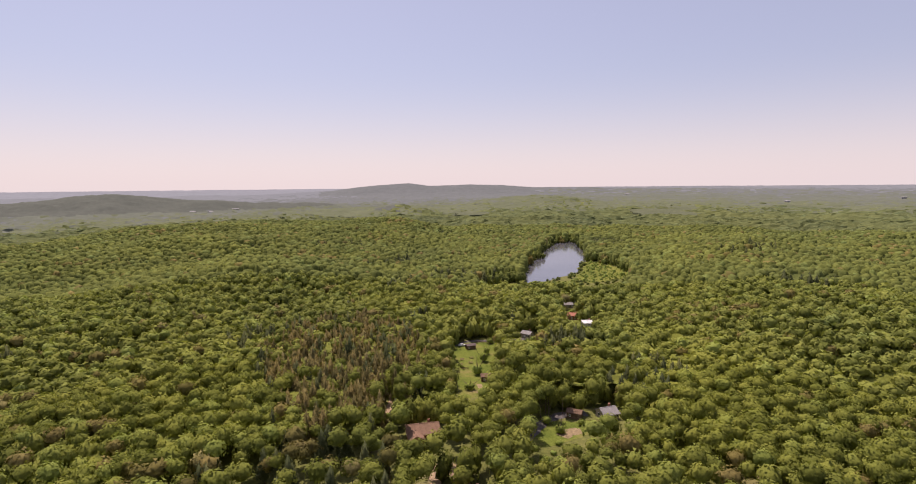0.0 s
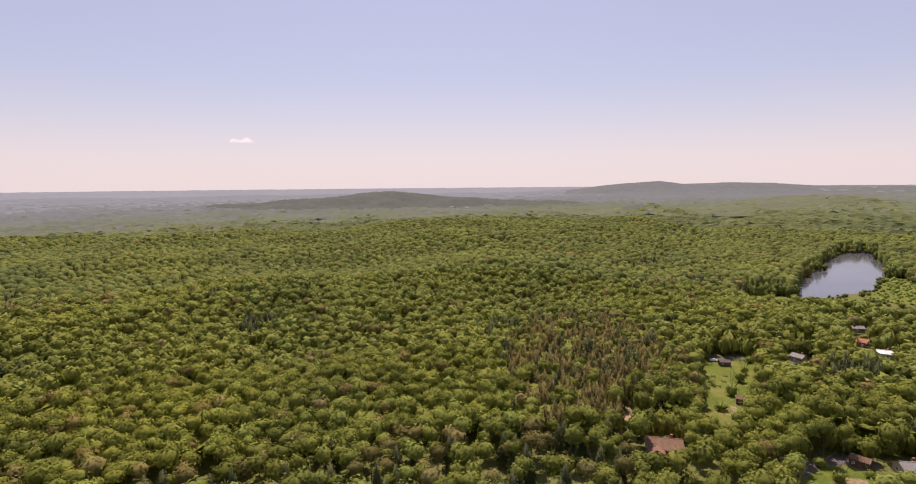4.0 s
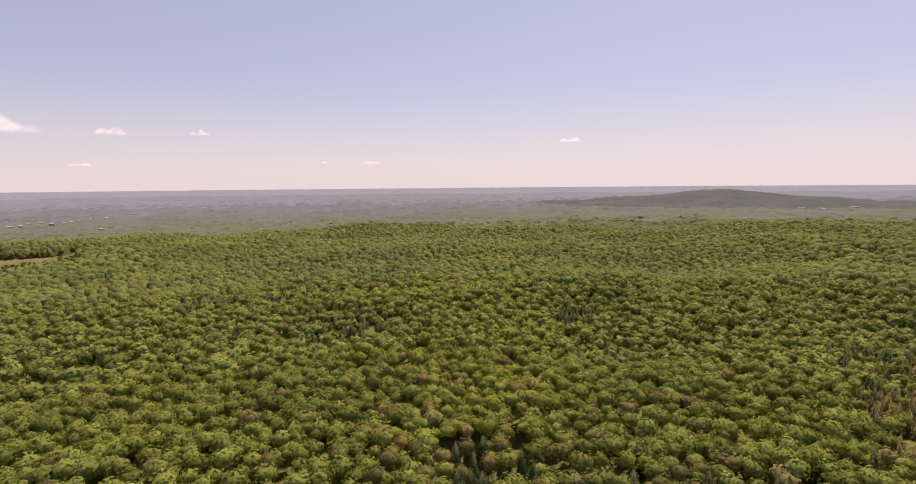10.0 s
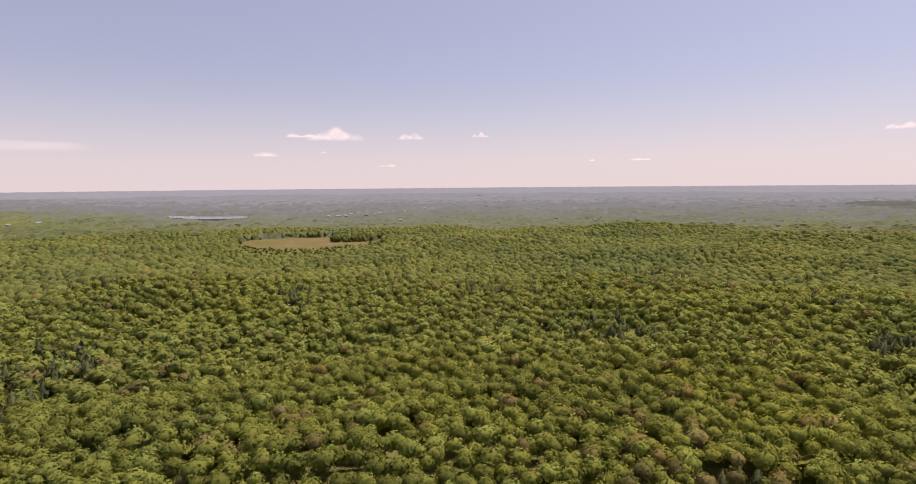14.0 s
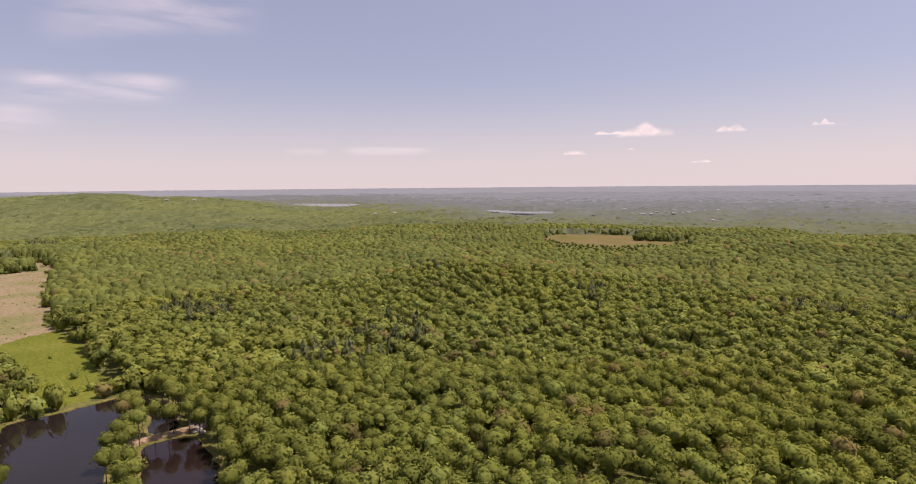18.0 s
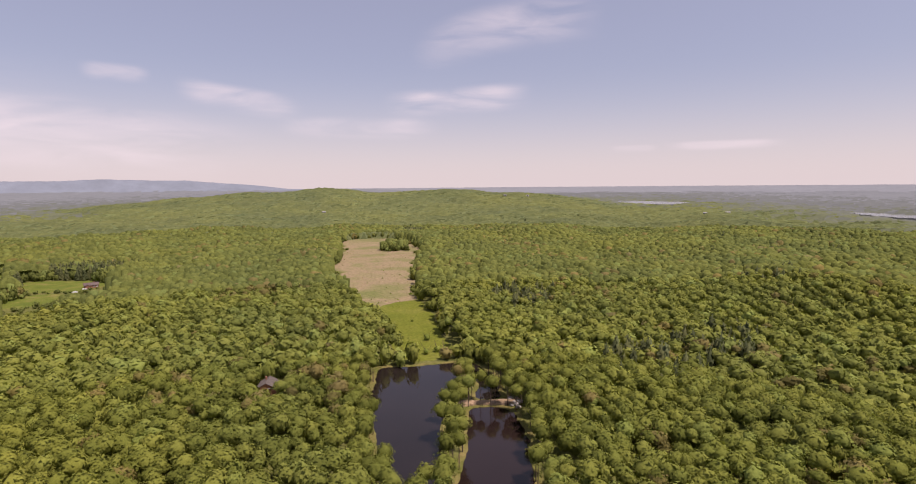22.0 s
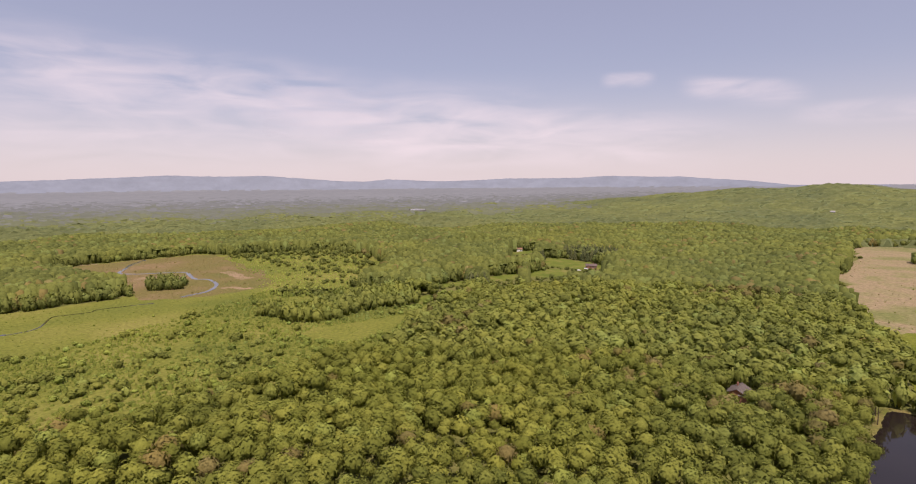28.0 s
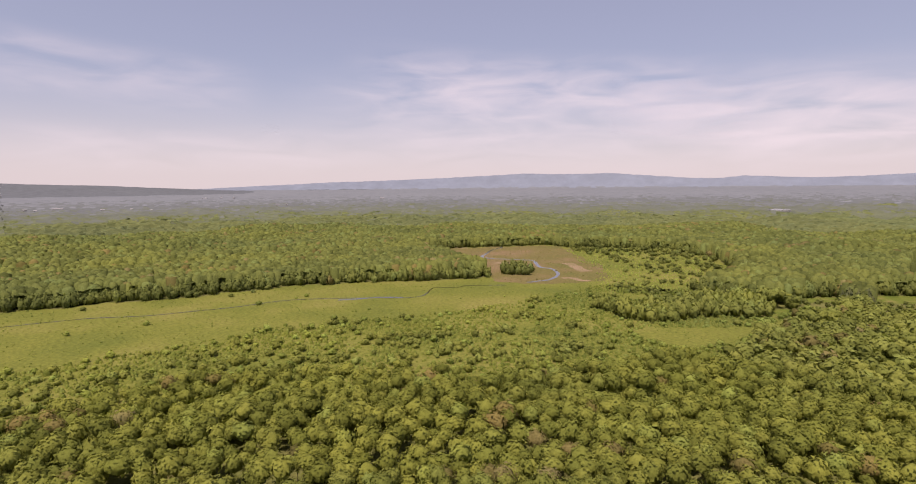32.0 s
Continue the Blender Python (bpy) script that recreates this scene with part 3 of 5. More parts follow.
strip("creek", CREEK, 3.6, 0.2, CREEK_WATER, "winding pale creek through the reed bed", "creek", 1)
strip("creek", DITCH, 1.1, 0.2, WATER, "narrow dark channel across the marsh", "creek", 2)
strip("creek", polars([(236.3, 473), (238.6, 478), (241.1, 475), (243, 474)], (-10.8, 0)), 3.0, 0.16, CREEK_WATER, "pale open pool in the marsh", "creek", 3)
for k, (a0, r0, a1, r1, w) in enumerate([(226.5, 676, 224.3, 693, 11), (219.2, 688, 217.1, 624, 13), (219.6, 575, 216.8, 566, 7), (231.9, 850, 229.4, 847, 7)]):
    a, b = Vector(polar(a0, r0, (-10.4, 1.9))), Vector(polar(a1, r1, (-10.4, 1.9)))
    strip("mud_bank", [a, a.lerp(b, 0.35) + Vector((3, -4)), a.lerp(b, 0.7) + Vector((-3, 4)), b], w, 0.12, MUD, "bare pinkish mud and dead reed in the marsh", "mud bank", 10 + k)
for ring, name in ((POND_UP, "upper"), (POND_LOW, "lower")):
    mid = sum(ring, Vector((0, 0))) / len(ring)
    line = [p + (p - mid).normalized() * 1.6 for p in ring[::3]]
    strip("pond_bank", line + line[:1], 2.4, 0.35, BANK, "yellow-green grassy bank round the pond", "bank", 20)
strip("dam", polars([(148.4, 241), (147, 241), (145, 241.5), (143.2, 243), (141.6, 246)]), 4.2, 0.9, SAND, "low sandy dam with a path between the ponds", "dam", 25)
strip("pond_bank", polars([(149.6, 228), (148.9, 242), (148.1, 255), (147.5, 270)]), 5.0, 0.3, BANK, "bare sandy shore of the wooded spit", "bank", 26)
strip("pond_bank", polars([(147.4, 222), (147.6, 212), (147.8, 203)]), 2.0, 0.3, BANK, "bare sandy shore of the wooded spit", "bank", 27)
strip("track", polars([(9.2, 205), (8.6, 225), (7.6, 240), (7.0, 252), (7.6, 268), (8.4, 285)], (0, 0)), 3.2, 0.1, SAND, "pale reddish earth track between conifers", "track", 28)
strip("driveway", polars([(2.8, 172), (2.4, 184), (1.6, 190), (0.6, 186), (-0.6, 176)], (0, 0)), 4.5, 0.1, SAND, "pale gravel driveway beside the houses", "driveway", 29)
strip("driveway", polars([(-6.5, 200), (-7.6, 214), (-9.0, 227), (-11.0, 236), (-13.5, 240)], (0, 0)), 4.5, 0.12, ASPHALT, "grey asphalt driveway curving to a house", "driveway", 30)
strip("road", polars([(1.2, 334), (-1.0, 346), (-3.0, 348), (-5.5, 351), (-8, 356)], (0, 0)), 4.5, 0.12, ASPHALT, "grey lane behind the lawn", "road", 31)
strip("track", polars([(-18.6, 990), (-19.1, 930), (-19.4, 860), (-19.2, 800)], (0, 0)), 7.0, 0.1, SAND, "pale earth track past the lake", "track", 32)
strip("driveway", polars([(168.8, 262), (168.2, 272), (167.0, 276), (166.0, 262), (165.0, 245)]), 4.0, 0.12, SAND, "bare reddish drive beside a house", "driveway", 34)

strip("bare_patch", polars([(-11.0, 215), (-12.0, 220), (-13.0, 221.5)], (0, 0)), 5.0, 0.1, MUD, "bare brown earth worn into the lawn", "bare patch", 35)
strip("bare_patch", polars([(-2.2, 258), (-2.4, 264), (-2.2, 270)], (0, 0)), 2.4, 0.1, MUD, "bare pale earth at the lawn's foot", "bare patch", 36)

# houses: heading, distance, length, width, wall height, turn, roof, walls
HOUSES = [
    (3.9, 213, 12.5, 9.0, 3.0, 8, "ROOF_BROWN", "WALL_BRICK", "low brown-roofed house with red-brown walls"),
    (-0.9, 164, 14.0, 9.0, 3.2, -6, "ROOF_DARK", "WALL_TAN", "dark-roofed house under tall trees"),
    (-15.6, 238, 7.0, 7.0, 2.7, 35, "ROOF_GREY", "WALL_TAN", "pale grey-roofed house half hidden in trees"),
    (-12.1, 413, 8.5, 6.0, 3.0, -14, "ROOF_RED", "WALL_BRICK", "red-roofed house in the valley"),
    (-13.4, 393, 7.0, 5.0, 3.0, 10, "ROOF_WHITE", "WALL_WHITE", "white-roofed outbuilding in the valley"),
    (-11.4, 452, 7.0, 5.5, 2.8, 25, "ROOF_GREY", "WALL_TAN", "small grey-roofed house near the lake"),
    (-7.3, 358, 6.5, 5.0, 3.0, -30, "ROOF_GREY", "WALL_TAN", "small grey-roofed house in the valley"),
    (167.8, 275, 10.0, 8.5, 3.4, 78, "ROOF_SLATE", "WALL_BRICK", "grey-roofed house with a red gable in the woods"),
    (182.1, 655, 12.0, 7.5, 3.2, 5, "ROOF_DARK", "WALL_BRICK", "red-brown farmhouse beside pasture"),
    (180.5, 672, 11.0, 7.0, 2.4, -12, "ROOF_GREY", "WALL_TAN", "grey-roofed farm building beside pasture"),
    (189.5, 812, 9.0, 6.0, 3.2, 10, "ROOF_BROWN", "WALL_WHITE", "small farmhouse with pale walls"),
    (181.3, 1085, 11.0, 7.0, 4.0, 0, "ROOF_WHITE", "WALL_WHITE", "white house far off in the woods"),
    (152.2, 1125, 11.0, 8.0, 6.0, 15, "ROOF_WHITE", "WALL_WHITE", "white two-storey house beyond the meadow"),
    (149.3, 1060, 12.0, 7.0, 3.6, -5, "ROOF_GREY", "WALL_WHITE", "low pale house beyond the meadow"),
    (102.1, 612, 9.0, 6.0, 3.4, 10, "ROOF_WHITE", "WALL_WHITE", "small white house alone in the woods"),
]
SHEDS = [(-3.1, 276, 6.5, 4.6, 2.6, 4, "brown wooden shed on the lawn"), (-1.3, 331, 5.5, 4.0, 2.4, 20, "dark wooden shed behind the lawn"),
         (-12.3, 235, 6.0, 4.5, 2.6, -12, "orange-brown wooden shed by the drive")]


def plot(az, r, wide):
    """The clearing round a house."""
    c = Vector(polar(az, r, (0, 0) if az < 60 else (-7.4, 2.4)))
    return [c + Vector((math.cos(a), math.sin(a))) * wide for a in np.arange(8) * math.tau / 8]


PLOTS = [plot(h[0], h[1], max(h[2] * 0.5 + 3.0, 8.5)) for h in HOUSES] + [plot(h[0], h[1], h[2] * 0.5 + 2.0) for h in SHEDS]
OPEN += PLOTS
TRACK_RING = smooth_ring(polars([(8.3, 234), (8.0, 250), (6.8, 252), (7.0, 238)], (0, 0)))
OPEN.append(TRACK_RING)
SIGHT = [LAWN_A, LAWN_B, MEADOW_RING, LAKE_RING, SEDGE_RING, GLADE_RING, FIELD_RING, TRACK_RING, *FARM_RINGS, *PLOTS]
ISLANDS = [smooth_ring(polars([(216.5, 440), (213.5, 436), (210, 456), (205.6, 492), (201, 515), (199.4, 480), (201.1, 446), (205.3, 430), (209.4, 404), (213.8, 408)], (-10.8, 0)))] + [smooth_ring(polars(p)) for p in ([(155.9, 835), (155.6, 885), (153.8, 880), (153.6, 840)], [(225.2, 592), (224.9, 622), (222.8, 622), (222.7, 594)], [(97, 1000), (93.4, 1010), (93.6, 1040), (97, 1030)],
                                               [(148.4, 258), (147.9, 270), (147.0, 266), (147.2, 250)], [(149.2, 234), (148.8, 246), (147.6, 244), (147.8, 230)])]
# stands of dark conifers: heading, distance, half widths
STANDS = [(181.5, 745, 3.4, 45), (188, 690, 2.5, 22), (-15.5, 880, 1.6, 45), (45.8, 770, 1.0, 22), (76.1, 425, 0.7, 10), (152.6, 1120, 2.0, 40), (148, 1080, 2.0, 20), (-12.5, 318, 2.4, 14),
          (193.5, 500, 3.5, 14), (118, 830, 1.0, 20), (128.3, 520, 0.7, 12), (14, 760, 0.8, 20), (5.5, 640, 0.9, 20)]


# ---------------------------------------------------------------- the woods
def icosphere(level):
    bm = bmesh.new()
    bmesh.ops.create_icosphere(bm, subdivisions=level, radius=1.0)
    bm.verts.ensure_lookup_table()
    v = np.array([c.co[:] for c in bm.verts])
    f = np.array([[c.index for c in t.verts] for t in bm.faces])
    bm.free()
    return v, f


def outward(p, f, lit):
    """The triangles, each wound so that it faces the way its corners do."""
    n = np.cross(p[f[:, 1]] - p[f[:, 0]], p[f[:, 2]] - p[f[:, 0]])
    back = np.sum(n * lit[f].mean(1), axis=1) < 0
    f = f.copy()
    f[back] = f[back][:, ::-1]
    return f


def crown(seed, sprays, core, low=-0.5, fat=1.0):
    """A broad crown, one unit in radius and one high: rounded boughs heaped on one another under many leaf sprays, which are lit as their bough is."""
    rng = np.random.default_rng(seed)
    n = 14
    up = 1 - 1.25 * (np.arange(n) + 0.5) / n
    turn = np.arange(n) * 2.39996 + rng.uniform(-0.5, 0.5, n)
    flat = np.sqrt(1 - up * up)
    boughs = np.stack([flat * np.cos(turn), flat * np.sin(turn), up], -1) * rng.uniform(0.45, 0.76, (n, 1))
    thick = rng.uniform(0.24, 0.42, n)

    def reach(d):
        along = d @ boughs.T
        hit = along ** 2 - np.sum(boughs ** 2, axis=1) + thick ** 2
        far = np.where(hit > 0, along + np.sqrt(np.maximum(hit, 0)), 0)
        best = np.argmax(far, axis=1)
        r = np.maximum(0.64, far[np.arange(len(d)), best])
        lit = d * 0.75 + 0.7 * np.where((r > 0.65)[:, None], d * r[:, None] - boughs[best], 0)
        return r, lit / np.linalg.norm(lit, axis=1)[:, None]

    v, f = icosphere(core)
    r, lit = reach(v)
    p = v * (r * 0.92 + rng.uniform(-0.04, 0.04, len(v)))[:, None]
    f = f[p[f].mean(1)[:, 2] > low]
    used = np.unique(f)
    re = np.full(len(p), -1)
    re[used] = np.arange(len(used))
    p, f, lit = p[used], re[f], lit[used]
    k = np.arange(sprays)
    up = 1 - (1.0 - low * 0.9) * (k + 0.5) / max(sprays, 1)
    turn = k * 2.39996 + rng.uniform(-0.5, 0.5, sprays)
    flat = np.sqrt(np.maximum(1 - up * up, 0))
    d = np.stack([flat * np.cos(turn), flat * np.sin(turn), up], -1) + rng.normal(size=(sprays, 3)) * 0.08
    d /= np.linalg.norm(d, axis=1)[:, None]
    r, own = reach(d)
    c = d * (r * rng.uniform(0.9, 1.07, sprays))[:, None]
    out = d * 0.6 + own * 0.5 + np.array([0, 0, 0.15]) + rng.normal(size=(sprays, 3)) * 0.32
    out /= np.linalg.norm(out, axis=1)[:, None]
    a = np.cross(out, rng.normal(size=(sprays, 3)))
    a /= np.linalg.norm(a, axis=1)[:, None]
    b = np.cross(out, a)
    wide = rng.uniform(0.6, 1.3, sprays) * fat * 1.7 / math.sqrt(max(sprays, 1))
    ang = np.arange(3) * math.tau / 3
    rim = c[:, None] + (a[:, None] * np.cos(ang)[None, :, None] + b[:, None] * np.sin(ang)[None, :, None]) * wide[:, None, None] * rng.uniform(0.7, 1.2, (sprays, 3, 1))
    own = own * 0.8 + out * 0.3
    f = np.concatenate([f, np.arange(3 * sprays).reshape(-1, 3) + len(p)])
    p = np.concatenate([p, rim.reshape(-1, 3)])
    lit = np.concatenate([lit, np.repeat(own / np.linalg.norm(own, axis=1)[:, None], 3, axis=0)])
    p[:, 2] *= np.where(p[:, 2] < 0, 1.35, 1.0)
    p[:, 2] -= p[:, 2].min()
    p[:, 2] /= p[:, 2].max()
    return p, outward(p, f, lit), lit


def dome(seed, n=5):
    """A far tree's crown, one unit in radius and about one high from the ground to the top."""
    rng = np.random.default_rng(seed)
    a = np.arange(n) * math.tau / n + rng.uniform(-0.3, 0.3, n)
    low = np.stack([0.9 * np.cos(a), 0.9 * np.sin(a), rng.uniform(0.02, 0.12, n)], -1)
    a = a + 0.6
    high = np.stack([np.cos(a), np.sin(a), 0 * a], -1) * rng.uniform(0.6, 1.05, (n, 1))
    high[:, 2] = rng.uniform(0.78, 0.95, n)
    top = np.array([[rng.uniform(-0.3, 0.3), rng.uniform(-0.3, 0.3), 1.0]])
    i = np.arange(n)
    j = (i + 1) % n
    f = np.concatenate([np.stack([i, j, n + i], -1), np.stack([j, n + j, n + i], -1), np.stack([n + i, n + j, 2 * n + 0 * i], -1)])
    return np.concatenate([low, high, top]), f


def spire(seed, sprays=120, sides=7):
    """A conifer's crown: drooping sprays of needles round a tapering core; one unit in radius, three high."""
    rng = np.random.default_rng(seed)
    ring = np.arange(sides) * math.tau / sides
    rows = []
    for r, z in ((0.5, 0.15), (0.72, 0.6), (0.42, 1.7)):
        out = r * rng.uniform(0.85, 1.15, sides)
        rows.append(np.stack([out * np.cos(ring), out * np.sin(ring), z + rng.uniform(-0.1, 0.1, sides)], -1))
    p = np.concatenate(rows + [np.array([[0, 0, 2.85]])])
    i = np.arange(sides)
    j = (i + 1) % sides
    f = [np.stack([2 * sides + i, 2 * sides + j, 3 * sides + 0 * i], -1)]
    for k in (0, sides):
        f += [np.stack([k + i, k + j, k + sides + i], -1), np.stack([k + j, k + sides + j, k + sides + i], -1)]
    t = 1 - np.sqrt((np.arange(sprays) + 0.5) / sprays)
    turn = np.arange(sprays) * 2.39996 + rng.uniform(-0.4, 0.4, sprays)
    reach = ((1 - t) ** 0.7 * 0.82 + 0.05) * rng.uniform(0.8, 1.15, sprays)
    c = np.stack([reach * np.cos(turn), reach * np.sin(turn), 0.2 + 2.75 * t + rng.uniform(-0.08, 0.08, sprays)], -1)
    out = np.stack([np.cos(turn), np.sin(turn), 0.9 + 0 * turn], -1) + rng.normal(size=(sprays, 3)) * 0.32
    out /= np.linalg.norm(out, axis=1)[:, None]
    a = np.cross(out, rng.normal(size=(sprays, 3)))
    a /= np.linalg.norm(a, axis=1)[:, None]
    b = np.cross(out, a)
    wide = rng.uniform(0.7, 1.2, sprays) * (0.55 + 0.45 * (1 - t)) * 3.0 / math.sqrt(sprays)
    ang = np.arange(3) * math.tau / 3
    rim = c[:, None] + (a[:, None] * np.cos(ang)[None, :, None] + b[:, None] * np.sin(ang)[None, :, None]) * wide[:, None, None]
    f.append(np.arange(3 * sprays).reshape(-1, 3) + len(p))
    p = np.concatenate([p, rim.reshape(-1, 3)])
    lit = np.stack([p[:, 0], p[:, 1], 0.25 + 0.25 * np.hypot(p[:, 0], p[:, 1])], -1)
    lit /= np.linalg.norm(lit, axis=1)[:, None]
    f = np.concatenate(f)
    f = outward(p, f, lit)
    n = np.cross(p[f[:, 1]] - p[f[:, 0]], p[f[:, 2]] - p[f[:, 0]])
    lit = lit * 0.02
    for i in range(3):
        np.add.at(lit, f[:, i], n)
    return p, f, lit / np.linalg.norm(lit, axis=1)[:, None]


def joined(templates, x, y, z, size, tall, rng):
    """Many crowns in one mesh's arrays: corners, triangles, and for each corner the crown's tint and the way it faces."""
    V, F, T, at = [], [], [], 0
    pick = rng.integers(0, len(templates), len(x))
    for k, (p, f, *faced) in enumerate(templates):
        lit = faced[0] if faced else np.stack([p[:, 0], p[:, 1], np.maximum(1.6 * (p[:, 2] - 0.55), 0.25)], -1)
        lit = lit / np.maximum(np.linalg.norm(lit, axis=1), 1e-6)[:, None]
        f = outward(p, f, lit)
        m = np.where(pick == k)[0]
        if not len(m):
            continue
        a = rng.uniform(0, math.tau, len(m))
        c, s = np.cos(a)[:, None], np.sin(a)[:, None]
        sx, sz = size[m][:, None], tall[m][:, None]
        lean = rng.uniform(0.88, 1.14, (len(m), 1))
        px, py = p[None, :, 0] * lean, p[None, :, 1] / lean
        w = np.stack([x[m][:, None] + sx * (c * px - s * py), y[m][:, None] + sx * (s * px + c * py), z[m][:, None] + sz * p[None, :, 2]], -1)
        V.append(w.reshape(-1, 3))
        F.append((f[None] + (np.arange(len(m)) * len(p))[:, None, None]).reshape(-1, 3) + at)
        L = np.stack([c * lit[None, :, 0] - s * lit[None, :, 1], s * lit[None, :, 0] + c * lit[None, :, 1], lit[None, :, 2] + 0 * c], -1)
        T.append(np.concatenate([np.repeat(rng.random(len(m)), len(p))[:, None], L.reshape(-1, 3)], axis=1))
        at += len(m) * len(p)
    return np.concatenate(V), np.concatenate(F), np.concatenate(T)


def scatter(step, r0, r1, rng, wedge=None):
    """Tree places on a shaken grid, between two distances from the eye."""
    n = int(r1 / step) + 2
    gx, gy = np.meshgrid(np.arange(-n, n + 1) * step, np.arange(-int(n / 0.87), int(n / 0.87) + 1) * step * 0.87)
    gx = gx + (np.arange(gx.shape[0])[:, None] % 2) * step / 2
    x = gx.ravel() + rng.uniform(-0.48, 0.48, gx.size) * step + EYE.x
    y = gy.ravel() + rng.uniform(-0.48, 0.48, gx.size) * step + EYE.y
    r = np.hypot(x - EYE.x, y - EYE.y)
    keep = (r >= r0) & (r < r1)
    return x[keep], y[keep]


def waves(x, y, size, seed):
    """A smooth random field between about -1 and 1."""
    rng = np.random.default_rng(seed)
    out = 0
    for k in range(9):
        a, ph, f = rng.uniform(0, math.tau), rng.uniform(0, math.tau), rng.uniform(0.6, 1.7) * math.tau / size
        out = out + np.sin((x * np.cos(a) + y * np.sin(a)) * f + ph)
    return out / 3.2


def clear(x, y):
    """Places free of open water, meadows and lawns."""
    keep = np.ones(len(x), bool)
    for ring in OPEN:
        keep &= ~inside(ring, x, y)
    for ring in ISLANDS:
        keep |= inside(ring, x, y)
    return keep


def wooded(x, y):
    """Places under trees: neither open nor marsh nor scrub."""
    keep = clear(x, y)
    for ring in (MARSH_RING, SCRUB_RING, FEN_RING, SHRUB_FEN):
        keep &= ~inside(ring, x, y)
    return keep


def in_front(x, y):
    """Places before an opening, seen from the eye, cut low so the camera sees in."""
    low = np.zeros(len(x), bool)
    for ring in SIGHT:
        for k in (1.04, 1.08, 1.12) if len(ring) > 60 or len(ring) == 8 else (1.04, 1.08, 1.12, 1.16, 1.2):
            low |= inside(ring, EYE.x + (x - EYE.x) * k, EYE.y + (y - EYE.y) * k)
    return low


def kinds(x, y, rng):
    """0 broadleaf, 1 conifer, 2 thin brownish, 3 marsh shrub, -1 nothing."""
    az, r = turn_of(x, y), np.hypot(x - EYE.x, y - EYE.y)
    u = rng.random(len(x))
    kind = np.zeros(len(x), int)
    pine_stand = np.exp(-((az - 11) / 6.5) ** 2 - ((r - 290) / 75) ** 2)
    kind[(u < 0.6 * pine_stand) | ((waves(x, y, 160, 5) > 1.05) & (u < 0.35) & (az < 150))] = 1
    rusty = 0.02 + 0.16 * np.clip(waves(x, y, 190, 8) - 0.35, 0, 1) + 0.09 * np.exp(-((az - 38) / 32) ** 2 - ((r - 200) / 70) ** 2)
    for a0, r0, da, dr in STANDS:
        kind[(((az - a0) / da) ** 2 + ((r - r0) / dr) ** 2 < 1) & (u < 0.9)] = 1
    u2 = rng.random(len(x))
    kind[(u2 < rusty) & (kind == 0)] = 2
    kind[(pine_stand > 0.22) & (u2 < 0.6)] = 4
    u3 = rng.random(len(x))
    bushy = inside(SCRUB_RING, x, y)
    clumps = waves(x, y, 70, 21)
    kind[bushy] = np.where(clumps[bushy] > 0.95, np.where(u3[bushy] < 0.8, 5, 3), np.where(u3[bushy] < np.interp(r[bushy], [240, 285, 340, 380], [0.6, 0.32, 0.1, 0.02]), 5, np.where(u3[bushy] > 0.87, 3, -1)))
    open_fen = inside(FEN_RING, x, y)
    kind[open_fen] = np.where(u3[open_fen] < np.clip(np.interp(r[open_fen], [500, 640, 840], [0.01, 0.02, 0.25]) + 0.08 * waves(x, y, 90, 23)[open_fen], 0.01, 0.9), 5, np.where(u3[open_fen] > 0.85, 3, -1))
    rim = open_fen & ~inside(FEN_MIDDLE, x, y) & (r > 740)
    kind[rim] = np.where(u3[rim] < 0.4, 5, np.where(u3[rim] > 0.8, 3, -1))
    fen = inside(MARSH_RING, x, y)
    kind[fen & ~bushy] = -1
    kind[fen & (u3 < 0.006)] = 3
    kind[inside(SHRUB_FEN, x, y)] = np.where(u3[inside(SHRUB_FEN, x, y)] < 0.25, 3, -1)
    mixed = (az > 6) & (az < 58) & (r < 195 + 14 * waves(x, y, 60, 27))      # open mixed wood near by
    kind[mixed & (u3 < 0.22)] = -1
    kind[mixed & (u3 > 0.8)] = 1
    kind[mixed & (u3 > 0.72) & (u3 < 0.8)] = 2
    front = in_front(x, y)
    kind[front] = np.where(u3[front] < 0.7, 3, -1)
    for ring in ISLANDS:
        kind[inside(ring, x, y)] = 0
    return kind


def part(name, bm, mat, parent, label=""):
    """One mesh object under a thing or a part."""
    me = bpy.data.meshes.new(name)
    bm.to_mesh(me)
    bm.free()
    me.materials.append(mat)
    ob = new(name, me)
    ob.parent = parent
    if label:
        tagged(ob, label)
    return ob


